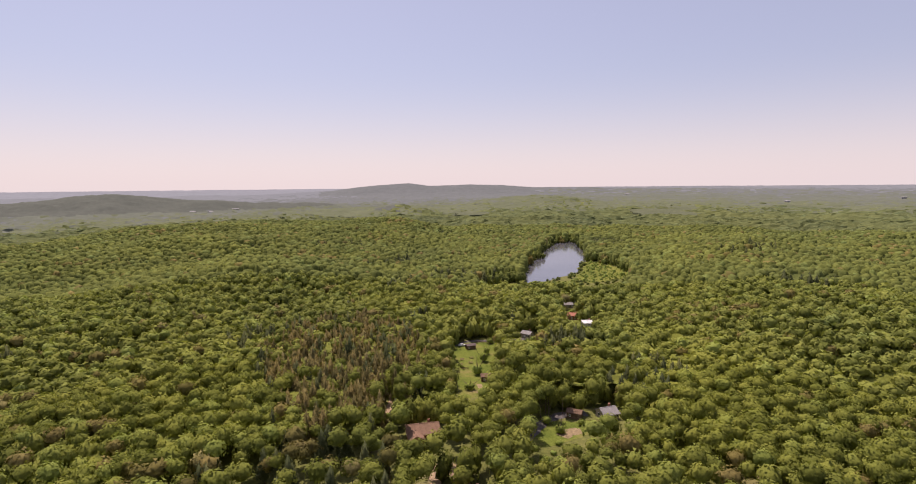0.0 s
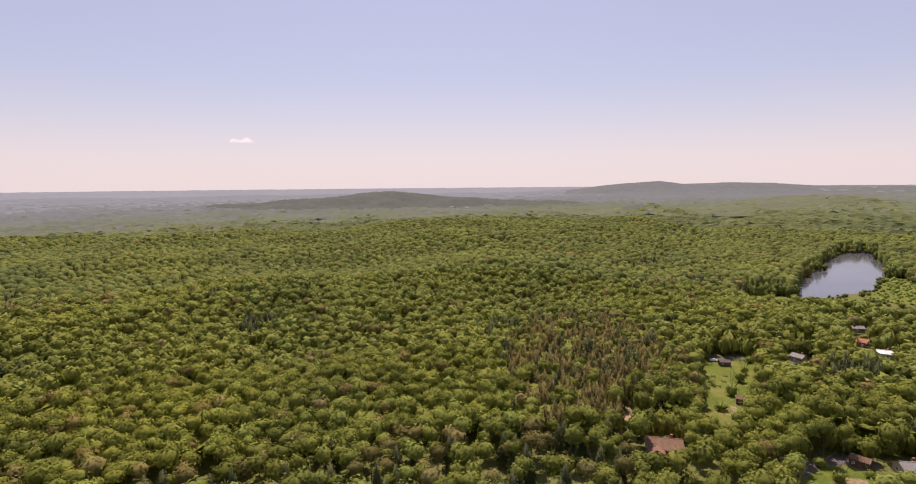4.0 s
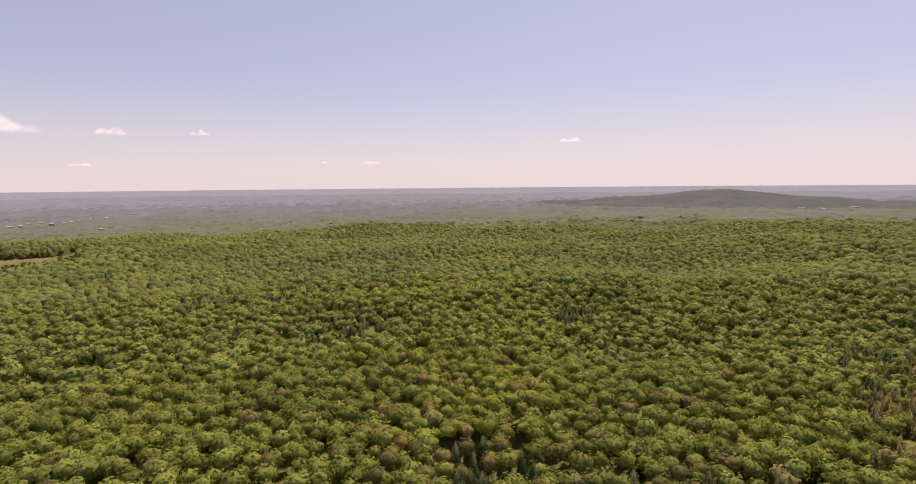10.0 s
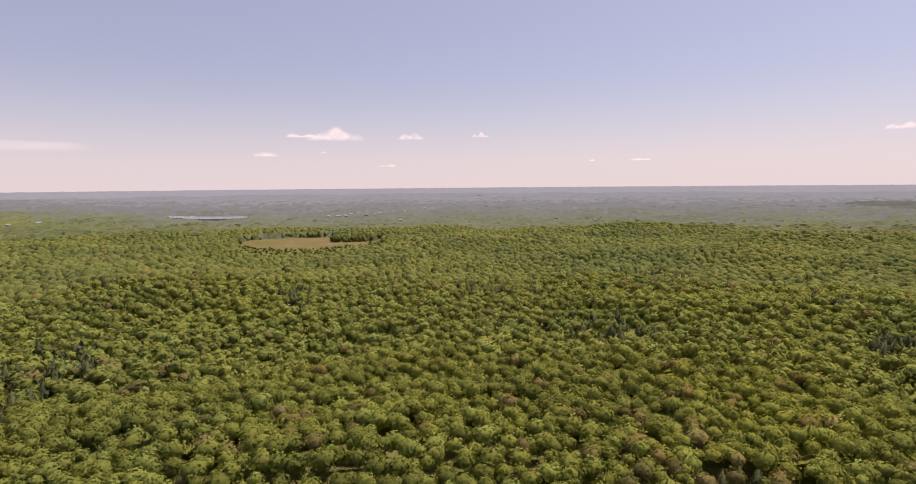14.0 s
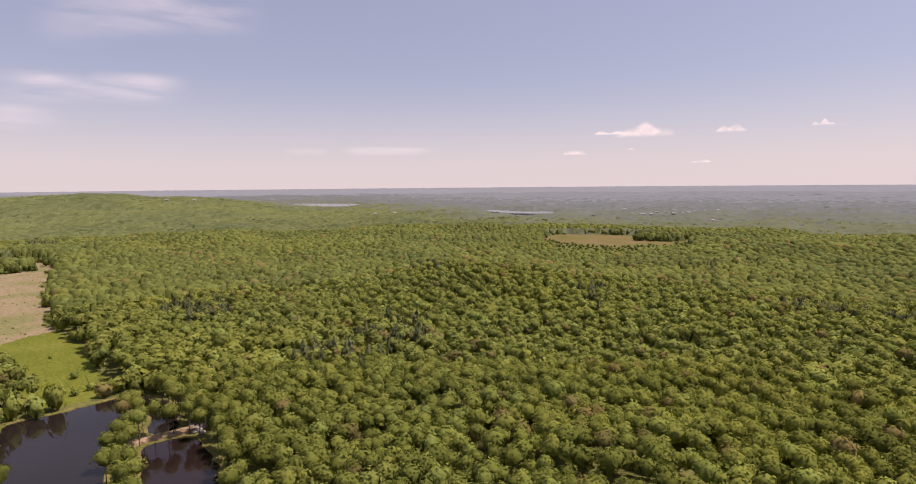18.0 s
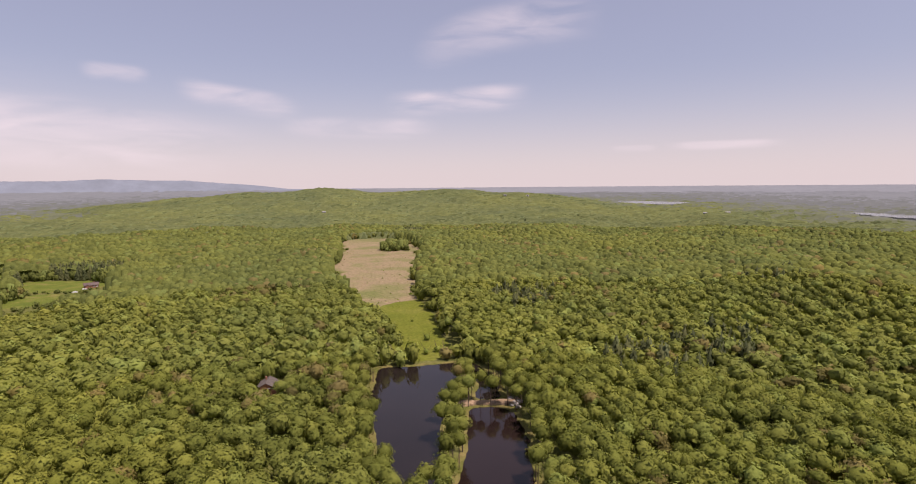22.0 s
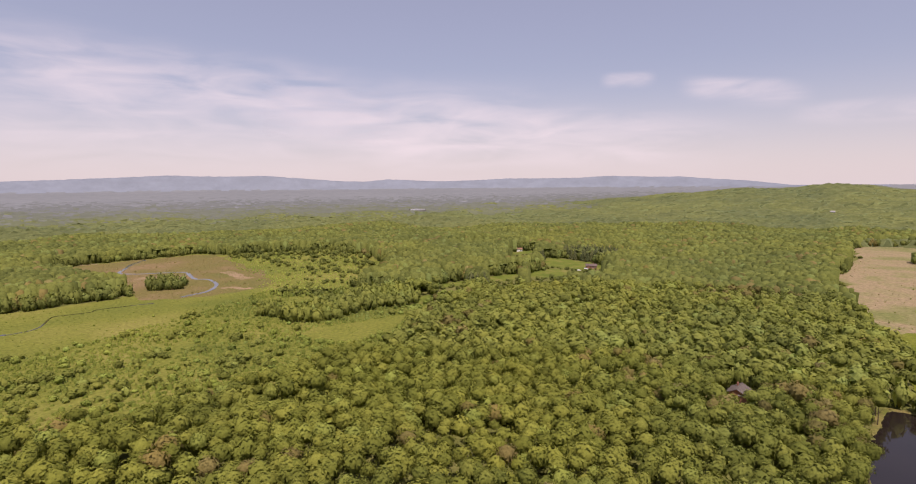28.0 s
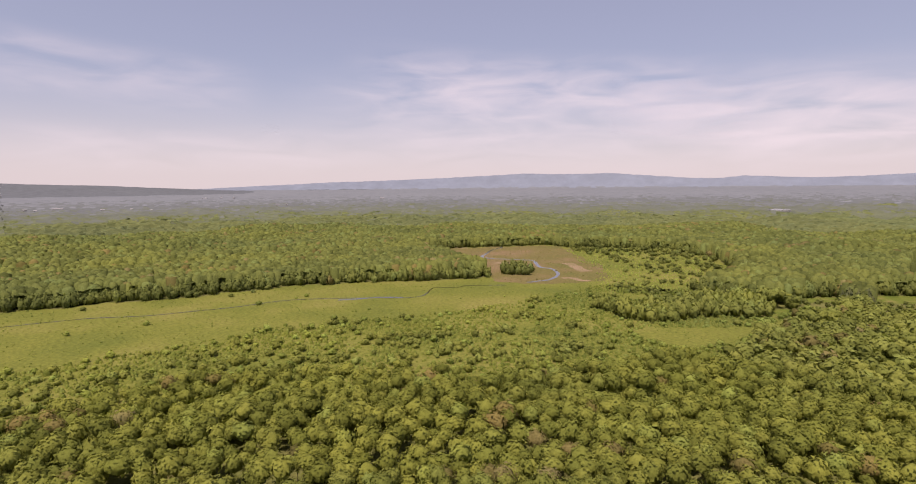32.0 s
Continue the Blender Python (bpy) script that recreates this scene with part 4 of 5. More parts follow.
def trunk_mesh(height, thick, limbs, seed):
    """A tapered, slightly bent trunk with limbs."""
    rng = random.Random(seed)
    bm = bmesh.new()

    def stem(a, b, r0, r1, bend):
        rows = []
        for k in range(4):
            t = k / 3
            c = a.lerp(b, t) + bend * math.sin(t * math.pi)
            r = r0 + (r1 - r0) * t ** 0.8
            rows.append([bm.verts.new(c + Vector((r * math.cos(i * math.tau / 6), r * math.sin(i * math.tau / 6), 0))) for i in range(6)])
        for p, q in zip(rows, rows[1:]):
            for i in range(6):
                bm.faces.new((p[i], p[(i + 1) % 6], q[(i + 1) % 6], q[i]))

    stem(Vector((0, 0, -0.3)), Vector((rng.uniform(-0.4, 0.4), rng.uniform(-0.4, 0.4), height)), thick, thick * 0.25, Vector((rng.uniform(-0.3, 0.3), rng.uniform(-0.3, 0.3), 0)))
    for k in range(limbs):
        a = rng.uniform(0, math.tau)
        z = height * rng.uniform(0.35, 0.75)
        out = rng.uniform(1.6, 3.0)
        stem(Vector((0, 0, z)), Vector((out * math.cos(a), out * math.sin(a), z + rng.uniform(1.5, 3.0))), thick * 0.4, thick * 0.1, Vector((0, 0, -0.2)))
    bmesh.ops.recalc_face_normals(bm, faces=bm.faces)
    return bm


def single_tree(name, form, size, tall, base, trunk_high, mat, seed, limbs=3):
    """One tree to copy: a trunk with limbs and a leafy crown."""
    root = new(name)
    part("trunk", trunk_mesh(trunk_high, 0.26, limbs, seed), BARK, root)
    p, f, *lit = form
    tint = np.concatenate([np.zeros((len(p), 1)), lit[0]], axis=1) if lit else None
    ob = new("crown", mesh_from("crown", p * np.array([size, size, tall]) + np.array([0, 0, base]), f, mat, tint=tint))
    ob.parent = root
    return root


def single_trees(x, y, kind, rng):
    """The nearest trees, and those at the water and the lawns, stand as things of their own; the rest is left for the joined woods."""
    forms = {0: [single_tree("broadleaf_tree", crown(200 + k, 260, 1), 3.8, 6.4, CANOPY - 6.4, 10.5, LEAF, k) for k in range(6)],
             1: [single_tree("conifer_tree", spire(220 + k, 240, 8), 3.3, 4.5, 1.8, 12.0, PINE, 20 + k) for k in range(3)],
             2: [single_tree("brownish_tree", crown(230 + k, 200, 1, fat=0.85), 4.2, 6.2, CANOPY - 6.2, 10.0, RUST, 30 + k) for k in range(3)]}
    words = {0: ("full green broadleaf tree in summer leaf", "tree", "broadleaf trees"), 1: ("dark green conifer with drooping boughs", "conifer", "conifers"),
             2: ("thin-crowned tree with brownish leaves", "tree", "brownish trees")}
    for k, protos in forms.items():
        for ob in protos:
            tagged(ob, words[k][0], words[k][1], words[k][2])
    r, az = np.hypot(x - EYE.x, y - EYE.y), turn_of(x, y)
    edge = np.zeros(len(x), bool)
    for ring in (POND_UP, POND_LOW, LAWN_A, LAWN_B, LUSH_RING):
        px, py = np.array([p.x for p in ring]), np.array([p.y for p in ring])
        edge |= np.min(np.hypot(x[:, None] - px, y[:, None] - py), axis=1) < 8.0
    rank = r - 400.0 * edge + 500.0 * ((az > 272) | (az < -42) | (r < 146))
    keep = np.ones(len(x), bool)
    ground = land(x, y)
    for k, most in ((0, 290), (1, 110), (2, 60)):
        m = np.where(kind == k)[0]
        m = m[np.argsort(rank[m])][:most]
        keep[m] = False
        protos = forms[k]
        for n, i in enumerate(m):
            s = rng.uniform(0.8, 1.15)
            at = Matrix.Translation((x[i], y[i], float(ground[i]))) @ Matrix.Rotation(rng.uniform(0, math.tau), 4, "Z") @ Matrix.Diagonal((s * rng.uniform(0.9, 1.1), s, rng.uniform(0.86, 1.12), 1))
            ob = protos[n] if n < len(protos) else copy_thing(protos[n % len(protos)], at)
            ob.matrix_basis = at
    return x[keep], y[keep], kind[keep]


ASIDE = []


def trees(step, r0, r1, templates, name, label, seed, mats=(LEAF, PINE, RUST, SHRUB, RUST_PINE, LEAF)):
    """The trees between two distances, each kind of foliage in one mesh."""
    rng = np.random.default_rng(seed)
    x, y = scatter(step, r0, r1, rng)
    az = turn_of(x, y)
    ok = clear(x, y)
    x, y = x[ok], y[ok]
    kind = kinds(x, y, rng)
    if templates[0] is not FAR and r1 > 140:                 # plainer woods in the wedge that the camera never sees
        aside = (turn_of(x, y) > 274) | (turn_of(x, y) < -44)
        ASIDE.append((x[aside & (kind == 0)], y[aside & (kind == 0)]))
        kind[aside & (kind == 0)] = -1
    words = ("broadleaf", "conifer", "brownish", "shrub", "browning_conifer", "thicket")
    if templates[0] is NEAR:
        x, y, kind = single_trees(x, y, kind, rng)
    for k in range(6):
        m = kind == k
        if m.sum() < 3:
            continue
        X, Y = x[m], y[m]
        g = land(X, Y)
        n = len(X)
        far = templates[0] is FAR
        if k == 4 and not far:                     # browning conifers: narrow spires, close together
            turn = rng.uniform(0, math.tau, n)
            X, Y = np.concatenate([X, X + 3.6 * np.cos(turn)]), np.concatenate([Y, Y + 3.6 * np.sin(turn)])
            ok = clear(X, Y)
            X, Y = X[ok], Y[ok]
            g, n = land(X, Y), len(X)
            size = rng.uniform(2.6, 4.0, n)
            tall = CANOPY * rng.uniform(0.85, 1.12, n) / 3
            base, forms = g + rng.uniform(0.3, 1.5, n), templates[1]
        elif k in (1, 4):
            if templates[0] is NEAR or templates[0] is MID:       # conifers stand close together
                turn = rng.uniform(0, math.tau, n)
                X, Y = np.concatenate([X, X + 4.2 * np.cos(turn)]), np.concatenate([Y, Y + 4.2 * np.sin(turn)])
                ok = clear(X, Y)
                X, Y = X[ok], Y[ok]
                g, n = land(X, Y), len(X)
            size = rng.uniform(2.8, 4.2, n)
            tall = size * rng.uniform(1.2, 1.6, n) if templates[0] is not FAR else CANOPY * rng.uniform(0.95, 1.15, n) / (3 if templates[1] is LOW_SPIRES else 1)
            base, forms = g + (0.0 if far else rng.uniform(0.5, 2.5, n)), templates[1]
        elif k == 5:
            size = rng.uniform(2.0, 3.6, n) * np.where(inside(FEN_RING, X, Y), 1.35, 1.0)
            tall = size * rng.uniform(1.2, 1.7, n)
            base, forms = g - 0.2, NEAR if templates[0] is NEAR else MID
        elif k == 3:
            size = rng.uniform(1.4, 3.2, n)
            tall = size * rng.uniform(1.0, 1.7, n)
            base, forms = g - 0.3, NEAR if templates[0] is NEAR else MID
        elif far or templates[0] is OUTER:
            size = rng.uniform(0.44, 0.84, n) * step
            tall = CANOPY + rng.normal(0, 1.0, n) + 1.2 * waves(X, Y, 120, 3)
            shore = ~wooded(EYE.x + (X - EYE.x) * (1 - 14 / np.hypot(X - EYE.x, Y - EYE.y)), EYE.y + (Y - EYE.y) * (1 - 14 / np.hypot(X - EYE.x, Y - EYE.y)))
            base, forms = g, templates[0]
            if shore.sum() > 3:                  # crowns at the wood's edge, down to the ground
                e, m = shore, 3 * int(shore.sum())
                high = CANOPY * rng.uniform(0.3, 1.0, m)
                ex, ey = np.tile(X[e], 3) + rng.uniform(-5, 5, m), np.tile(Y[e], 3) + rng.uniform(-5, 5, m)
                v, f, t = joined(MID, ex, ey, np.tile(g[e], 3) - 0.4, rng.uniform(2.6, 4.6, m), high, rng)
                edge_name = words[k] + "_edge_of_" + name
                tagged(new(edge_name, mesh_from(edge_name, v, f, mats[k], tint=t)), "leafy edge of the " + label % words[k], "woods", kind="stuff")
                X, Y, g, size, tall, base = X[~e], Y[~e], g[~e], size[~e], tall[~e], base[~e]
        else:
            grown = rng.random(n) ** 1.3
            size = step * (0.5 + 0.36 * grown)
            tall = size * rng.uniform(1.35, 1.9, n)
            forms = templates[0]
            base = g + CANOPY - 2.0 + 3.2 * grown + rng.normal(0, 1.0, n) + 1.3 * waves(X, Y, 120, 3) + 0.8 * waves(X, Y, 34, 4)
            base = base - tall
            d = np.hypot(X - EYE.x, Y - EYE.y)
            shore = ~wooded(EYE.x + (X - EYE.x) * (1 - 13 / d), EYE.y + (Y - EYE.y) * (1 - 13 / d))
            tall = np.where(shore, rng.uniform(0.5, 0.95, n) * CANOPY, tall)
            base = np.where(shore, g + 0.2, base)
        v, f, t = joined(forms, X, Y, base, size, tall, rng)
        tagged(new(words[k] + "_" + name, mesh_from(words[k] + "_" + name, v, f, mats[k], tint=t)), label % words[k], "woods", kind="stuff")


SPIRES = [spire(40 + k) for k in range(4)]
LOW_SPIRES = [spire(50 + k, 36, 5) for k in range(3)]
NEAR = [crown(k, 122, 1) for k in range(16)]
MID = [crown(20 + k, 29, 0) for k in range(14)]
OUTER = [dome(90 + k, 6) for k in range(14)]
FAR = [dome(60 + k) for k in range(8)]
CLOSE = [crown(70 + k, 300, 2) for k in range(6)]
trees(6.4, 0, 40, (CLOSE, SPIRES), "woods_underneath", "dense summer woods of %s crowns under the flight", 6)
trees(8.0, 40, 138, (OUTER, LOW_SPIRES), "woods_below", "dense summer woods of %s crowns below the flight", 4)
trees(5.9, 138, 285, (NEAR, SPIRES), "woods", "dense summer woods of %s crowns", 1)
# from here outwards the woods take the leaf colours with haze painted in
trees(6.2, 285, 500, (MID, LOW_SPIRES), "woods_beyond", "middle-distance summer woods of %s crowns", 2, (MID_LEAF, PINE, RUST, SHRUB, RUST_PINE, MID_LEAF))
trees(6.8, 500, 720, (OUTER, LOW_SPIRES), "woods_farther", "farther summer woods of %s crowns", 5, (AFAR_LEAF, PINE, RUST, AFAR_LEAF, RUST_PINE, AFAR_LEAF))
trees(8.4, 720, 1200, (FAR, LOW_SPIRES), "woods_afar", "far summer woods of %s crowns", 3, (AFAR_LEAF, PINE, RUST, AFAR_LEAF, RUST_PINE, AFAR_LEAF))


rng = np.random.default_rng(55)
X, Y = np.concatenate([a for a, b in ASIDE]), np.concatenate([b for a, b in ASIDE])
size = rng.uniform(3.8, 5.6, len(X))
v, f, t = joined(OUTER, X, Y, land(X, Y), size, CANOPY + rng.normal(0, 1.3, len(X)), rng)
tagged(new("broadleaf_woods_aside", mesh_from("broadleaf_woods_aside", v, f, LEAF, tint=t)), "dense summer woods behind the flight", "woods", kind="stuff")


def tuft(seed):
    """A low shrub or clump of sedge: five sides drawn up to a ragged top."""
    rng = np.random.default_rng(seed)
    a = np.arange(5) * math.tau / 5 + rng.uniform(-0.4, 0.4, 5)
    low = np.stack([np.cos(a), np.sin(a), 0 * a], -1) * rng.uniform(0.7, 1.1, (5, 1))
    high = np.stack([np.cos(a + 0.6), np.sin(a + 0.6), 0 * a], -1) * rng.uniform(0.5, 0.85, (5, 1))
    high[:, 2] = rng.uniform(0.5, 0.8, 5)
    i = np.arange(5)
    j = (i + 1) % 5
    f = np.concatenate([np.stack([i, j, 5 + i], -1), np.stack([j, 5 + j, 5 + i], -1), np.stack([5 + i, 5 + j, 10 + 0 * i], -1)])
    return np.concatenate([low, high, [[0, 0, 1.0]]]), f


TUFTS = [tuft(80 + k) for k in range(6)]


def scrub(name, rings, step, share, small, large, mat, label, seed, bare=()):
    """Low growth scattered within rings: one joined mesh."""
    rng = np.random.default_rng(seed)
    x, y = scatter(step, 140, 900, rng)
    m = np.zeros(len(x), bool)
    for ring in rings:
        m |= inside(ring, x, y)
    for ring in bare:
        m &= ~inside(ring, x, y)
    m &= rng.random(len(x)) < share * np.clip(0.75 + 0.5 * waves(x, y, 70, seed), 0.15, 1.0)
    x, y = x[m], y[m]
    size = rng.uniform(small, large, len(x)) * np.where(rng.random(len(x)) < 0.1, 1.5, 1.0)
    v, f, t = joined(TUFTS, x, y, np.zeros(len(x)), size, size * rng.uniform(0.5, 1.5, len(x)), rng)
    tagged(new(name, mesh_from(name, v, f, mat, tint=t)), label, "scrub", kind="stuff")


scrub("marsh_scrub", [SCRUB_RING], 2.7, 1.0, 0.5, 1.5, MARSH_TUFT, "light green scrub at the edge of the marsh", 41, [GLADE_RING])
scrub("marsh_tussocks", [MARSH_RING, GLADE_RING], 4.2, 0.5, 0.25, 0.7, MARSH_TUFT, "tussocks of yellow-green sedge in the marsh", 42, [REED_RING])
scrub("reed_tussocks", [REED_RING], 5.0, 0.5, 0.4, 0.9, REED_TUFT, "brownish reed tussocks", 43)
scrub("open_scrub", [FEN_RING], 4.4, 0.9, 0.6, 1.3, SHRUB, "light green scrub beyond the reed bed", 47)
scrub("fen_scrub", [SHRUB_FEN, SEDGE_RING], 4.2, 0.8, 0.8, 2.0, SHRUB, "light green shrubs beside the lake", 44, [LAKE_RING])
scrub("meadow_tufts", [LUSH_RING], 3.0, 0.3, 0.2, 0.5, MARSH_TUFT, "tufts of tall yellow-green grass", 45)
scrub("dry_tufts", [MEADOW_RING], 5.0, 0.22, 0.25, 0.6, REED_TUFT, "tufts of dry meadow grass", 46)


def canopy_lift(rng, R):
    lift = CANOPY - 1.5 + rng.uniform(-4.0, 4.0, R.shape) * np.clip(1.9 - R / 2400, 0.3, 1)
    lift = np.where(R < 1200, CANOPY - 4.5 + (lift - CANOPY + 1.5) * 0.4, lift)
    return lift


# sheet of leaves added under the crowns so the gaps don't go black
def gap_sheet(rng, R):
    return CANOPY - 6.5 + rng.uniform(-1.5, 1.5, R.shape)


v, q = ring_grid(np.arange(205, 512, 5.0), np.arange(-90, 270.1, 0.9), gap_sheet, 0.7, 6)
wood = wooded(v[:, 0], v[:, 1]) & ~in_front(v[:, 0], v[:, 1])
for dx, dy in ((9, 0), (-9, 0), (0, 9), (0, -9)):
    wood &= wooded(v[:, 0] + dx, v[:, 1] + dy)
tagged(new("near_understorey", mesh_from("near_understorey", v, q[wood[q].all(1)], LEAF, False, np.random.default_rng(10).random(len(v)))), "leafy understorey sheet added between the crowns to lighten the gaps", "woods", kind="stuff")
radii = np.concatenate([np.arange(505, 1003, 8.3), np.arange(1003, 1500, 7.5), np.arange(1500, 2500, 14.0), np.arange(2500, 3400, 24.0), np.arange(3400, 4850, 36.0)])
v, q = ring_grid(radii, np.arange(-90, 270.1, 0.45), canopy_lift, 0.7, 5)
for ring in FAR_LAKES + FAR_FENS:
    v[:, 2] -= 6.0 * inside(ring, v[:, 0], v[:, 1])
bare = ~wooded(v[:, 0], v[:, 1])
near_by = np.hypot(v[:, 0] - EYE.x, v[:, 1] - EYE.y) < 1020
bare |= near_by & in_front(v[:, 0], v[:, 1])
for dx, dy in ((9, 0), (-9, 0), (0, 9), (0, -9)):
    bare |= near_by & ~wooded(v[:, 0] + dx, v[:, 1] + dy)
v[bare, 2] = land(v[bare, 0], v[bare, 1]) - 0.4
q = q[~(bare[q].any(1) & (np.hypot(*(v[q[:, 0], :2] - np.array(EYE[:2])).T) < 1020))]
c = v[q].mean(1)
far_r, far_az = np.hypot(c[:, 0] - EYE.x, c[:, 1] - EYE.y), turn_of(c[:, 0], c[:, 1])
# by heading, the distance where the painted haze begins
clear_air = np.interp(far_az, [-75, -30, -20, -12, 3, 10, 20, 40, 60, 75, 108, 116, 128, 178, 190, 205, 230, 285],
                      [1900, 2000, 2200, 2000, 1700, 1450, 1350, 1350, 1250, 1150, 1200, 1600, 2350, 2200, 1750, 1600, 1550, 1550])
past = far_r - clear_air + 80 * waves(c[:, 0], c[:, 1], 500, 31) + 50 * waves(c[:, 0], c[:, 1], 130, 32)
# faces scattered between the zones, so that the painted haze blends
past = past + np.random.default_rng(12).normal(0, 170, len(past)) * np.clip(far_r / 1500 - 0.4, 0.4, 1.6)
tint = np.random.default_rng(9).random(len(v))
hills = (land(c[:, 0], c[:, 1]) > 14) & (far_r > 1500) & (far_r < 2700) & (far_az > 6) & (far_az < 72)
# the inner rings are added as filler in the gaps between far crowns
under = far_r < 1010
# this hillside keeps its green, without the painted haze
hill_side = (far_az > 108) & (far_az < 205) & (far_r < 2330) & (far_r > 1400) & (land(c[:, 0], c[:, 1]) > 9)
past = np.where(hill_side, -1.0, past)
tagged(new("understorey", mesh_from("understorey", v, q[under], AFAR_LEAF, False, tint)), "leafy understorey sheet added between the far crowns to lighten the gaps", "woods", kind="stuff")
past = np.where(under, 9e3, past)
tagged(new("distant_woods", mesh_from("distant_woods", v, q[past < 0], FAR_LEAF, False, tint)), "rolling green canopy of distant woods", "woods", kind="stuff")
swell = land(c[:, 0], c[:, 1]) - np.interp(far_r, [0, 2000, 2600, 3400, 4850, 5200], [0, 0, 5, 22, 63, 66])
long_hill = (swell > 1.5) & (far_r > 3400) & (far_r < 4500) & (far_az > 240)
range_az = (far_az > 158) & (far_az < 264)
# painted haze: each face's colour goes by its distance past the clear air
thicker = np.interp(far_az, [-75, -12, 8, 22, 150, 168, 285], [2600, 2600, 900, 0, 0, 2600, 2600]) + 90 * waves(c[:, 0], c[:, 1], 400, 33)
haze_zone = np.digitize(past - np.minimum(thicker, 350) * (far_az < 22), [250, 700])
haze_zone = np.where(past - thicker > 1500, 7, haze_zone)
haze_zone = np.where((far_az > 150) & (past > 1350), 7, haze_zone)
haze_zone = np.where(far_r - thicker > 3750, 3, haze_zone)
haze_zone = np.where(far_az < -8, np.where(past < 1500, np.minimum(haze_zone, 1), np.where(past < 2100, 2, 7)), haze_zone)
haze_zone = np.where((swell > 1.5) & (far_r > 3400) & (far_r < 4500) & (far_az < 24) & (far_az > -8), 2, haze_zone)
steps = np.where(long_hill, 6, np.where(hills & (past >= 0), 5, np.where((far_r > 4500) & range_az, 4, haze_zone)))
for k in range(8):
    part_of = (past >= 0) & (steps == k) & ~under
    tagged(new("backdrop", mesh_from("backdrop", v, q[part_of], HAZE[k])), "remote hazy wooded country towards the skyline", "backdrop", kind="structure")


# ---------------------------------------------------------------- clouds on the far sky
def cloud_material(name, colour, glow, stretch=(0.16, 0.75, 1), thin=(0.30, 0.85)):
    """Thin cloud: streaky vapour with clear sky between, fading at its edges."""
    m = bpy.data.materials.new(name)
    m.use_nodes = True
    nt = m.node_tree
    nt.nodes.clear()
    o = nt.nodes.new("ShaderNodeOutputMaterial")
    # the cloud's own glow, put in place of sunlight on the vapour
    glow_node = nt.nodes.new("ShaderNodeEmission")
    glow_node.inputs["Color"].default_value = (*colour, 1)
    glow_node.inputs["Strength"].default_value = glow
    clear_node = nt.nodes.new("ShaderNodeBsdfTransparent")
    mx = nt.nodes.new("ShaderNodeMixShader")
    uv = nt.nodes.new("ShaderNodeUVMap")
    mp = nt.nodes.new("ShaderNodeMapping")
    mp.inputs["Scale"].default_value = stretch
    mp.inputs["Rotation"].default_value = (0, 0, 0.1)
    n = nt.nodes.new("ShaderNodeTexNoise")
    n.inputs["Scale"].default_value, n.inputs["Detail"].default_value, n.inputs["Roughness"].default_value = 0.8, 5, 0.5
    n.inputs["Distortion"].default_value = 0.5
    nt.links.new(uv.outputs[0], mp.inputs[0])
    nt.links.new(mp.outputs[0], n.inputs["Vector"])
    veil = nt.nodes.new("ShaderNodeAttribute")
    veil.attribute_name = "veil"
    wisps = ramp(nt, n.outputs["Fac"], [(thin[0], (0, 0, 0)), (thin[1], (1, 1, 1))])
    mul = nt.nodes.new("ShaderNodeMath")
    mul.operation = "MULTIPLY"
    nt.links.new(wisps, mul.inputs[0])
    nt.links.new(veil.outputs["Fac"], mul.inputs[1])
    nt.links.new(mul.outputs[0], mx.inputs[0])
    nt.links.new(clear_node.outputs[0], mx.inputs[1])
    nt.links.new(glow_node.outputs[0], mx.inputs[2])
    nt.links.new(mx.outputs[0], o.inputs[0])
    return m


CIRRUS = cloud_material("glowing_cirrus", (0.62, 0.575, 0.585), 0.74)


def cirrus(az0, az1, el0, el1, thick, bend=0.0, slope=0.0):
    """A sheet of high cloud on the far sky between two headings and two heights (degrees)."""
    n, m = 40, 16
    U, V = np.meshgrid(np.linspace(0, 1, n), np.linspace(0, 1, m), indexing="ij")
    az = az0 + (az1 - az0) * U
    el = el0 + (el1 - el0) * V + slope * (U - 0.5) + bend * (0.25 - (U - 0.5) ** 2) * 4
    a, e = np.radians(az), np.radians(el)
    r = 4890.0
    v = np.stack([EYE.x - r * np.sin(a) * np.cos(e), EYE.y + r * np.cos(a) * np.cos(e), EYE.z + r * np.sin(e)], -1).reshape(-1, 3)
    i = np.arange(n * m).reshape(n, m)
    q = np.stack([i[:-1, :-1], i[:-1, 1:], i[1:, 1:], i[1:, :-1]], -1).reshape(-1, 4)
    me = mesh_from("cloud_backdrop", v, q, CIRRUS)
    lay = me.uv_layers.new(name="UVMap")
    uv = np.stack([az, el], -1).reshape(-1, 2)[q.ravel()]
    lay.data.foreach_set("uv", np.ascontiguousarray(uv, np.float32).ravel())
    fade = np.clip(np.minimum(U, 1 - U) * 4, 0, 1) * np.clip(np.minimum(V * 2.2, (1 - V) * 3.4), 0, 1)
    at = me.attributes.new("veil", "FLOAT", "POINT")
    at.data.foreach_set("value", np.ascontiguousarray((fade * fade * (3 - 2 * fade) * thick).ravel(), np.float32))
    tagged(new("cloud_backdrop", me), "thin white veil of cirrus on the far sky", "cloud", kind="structure")


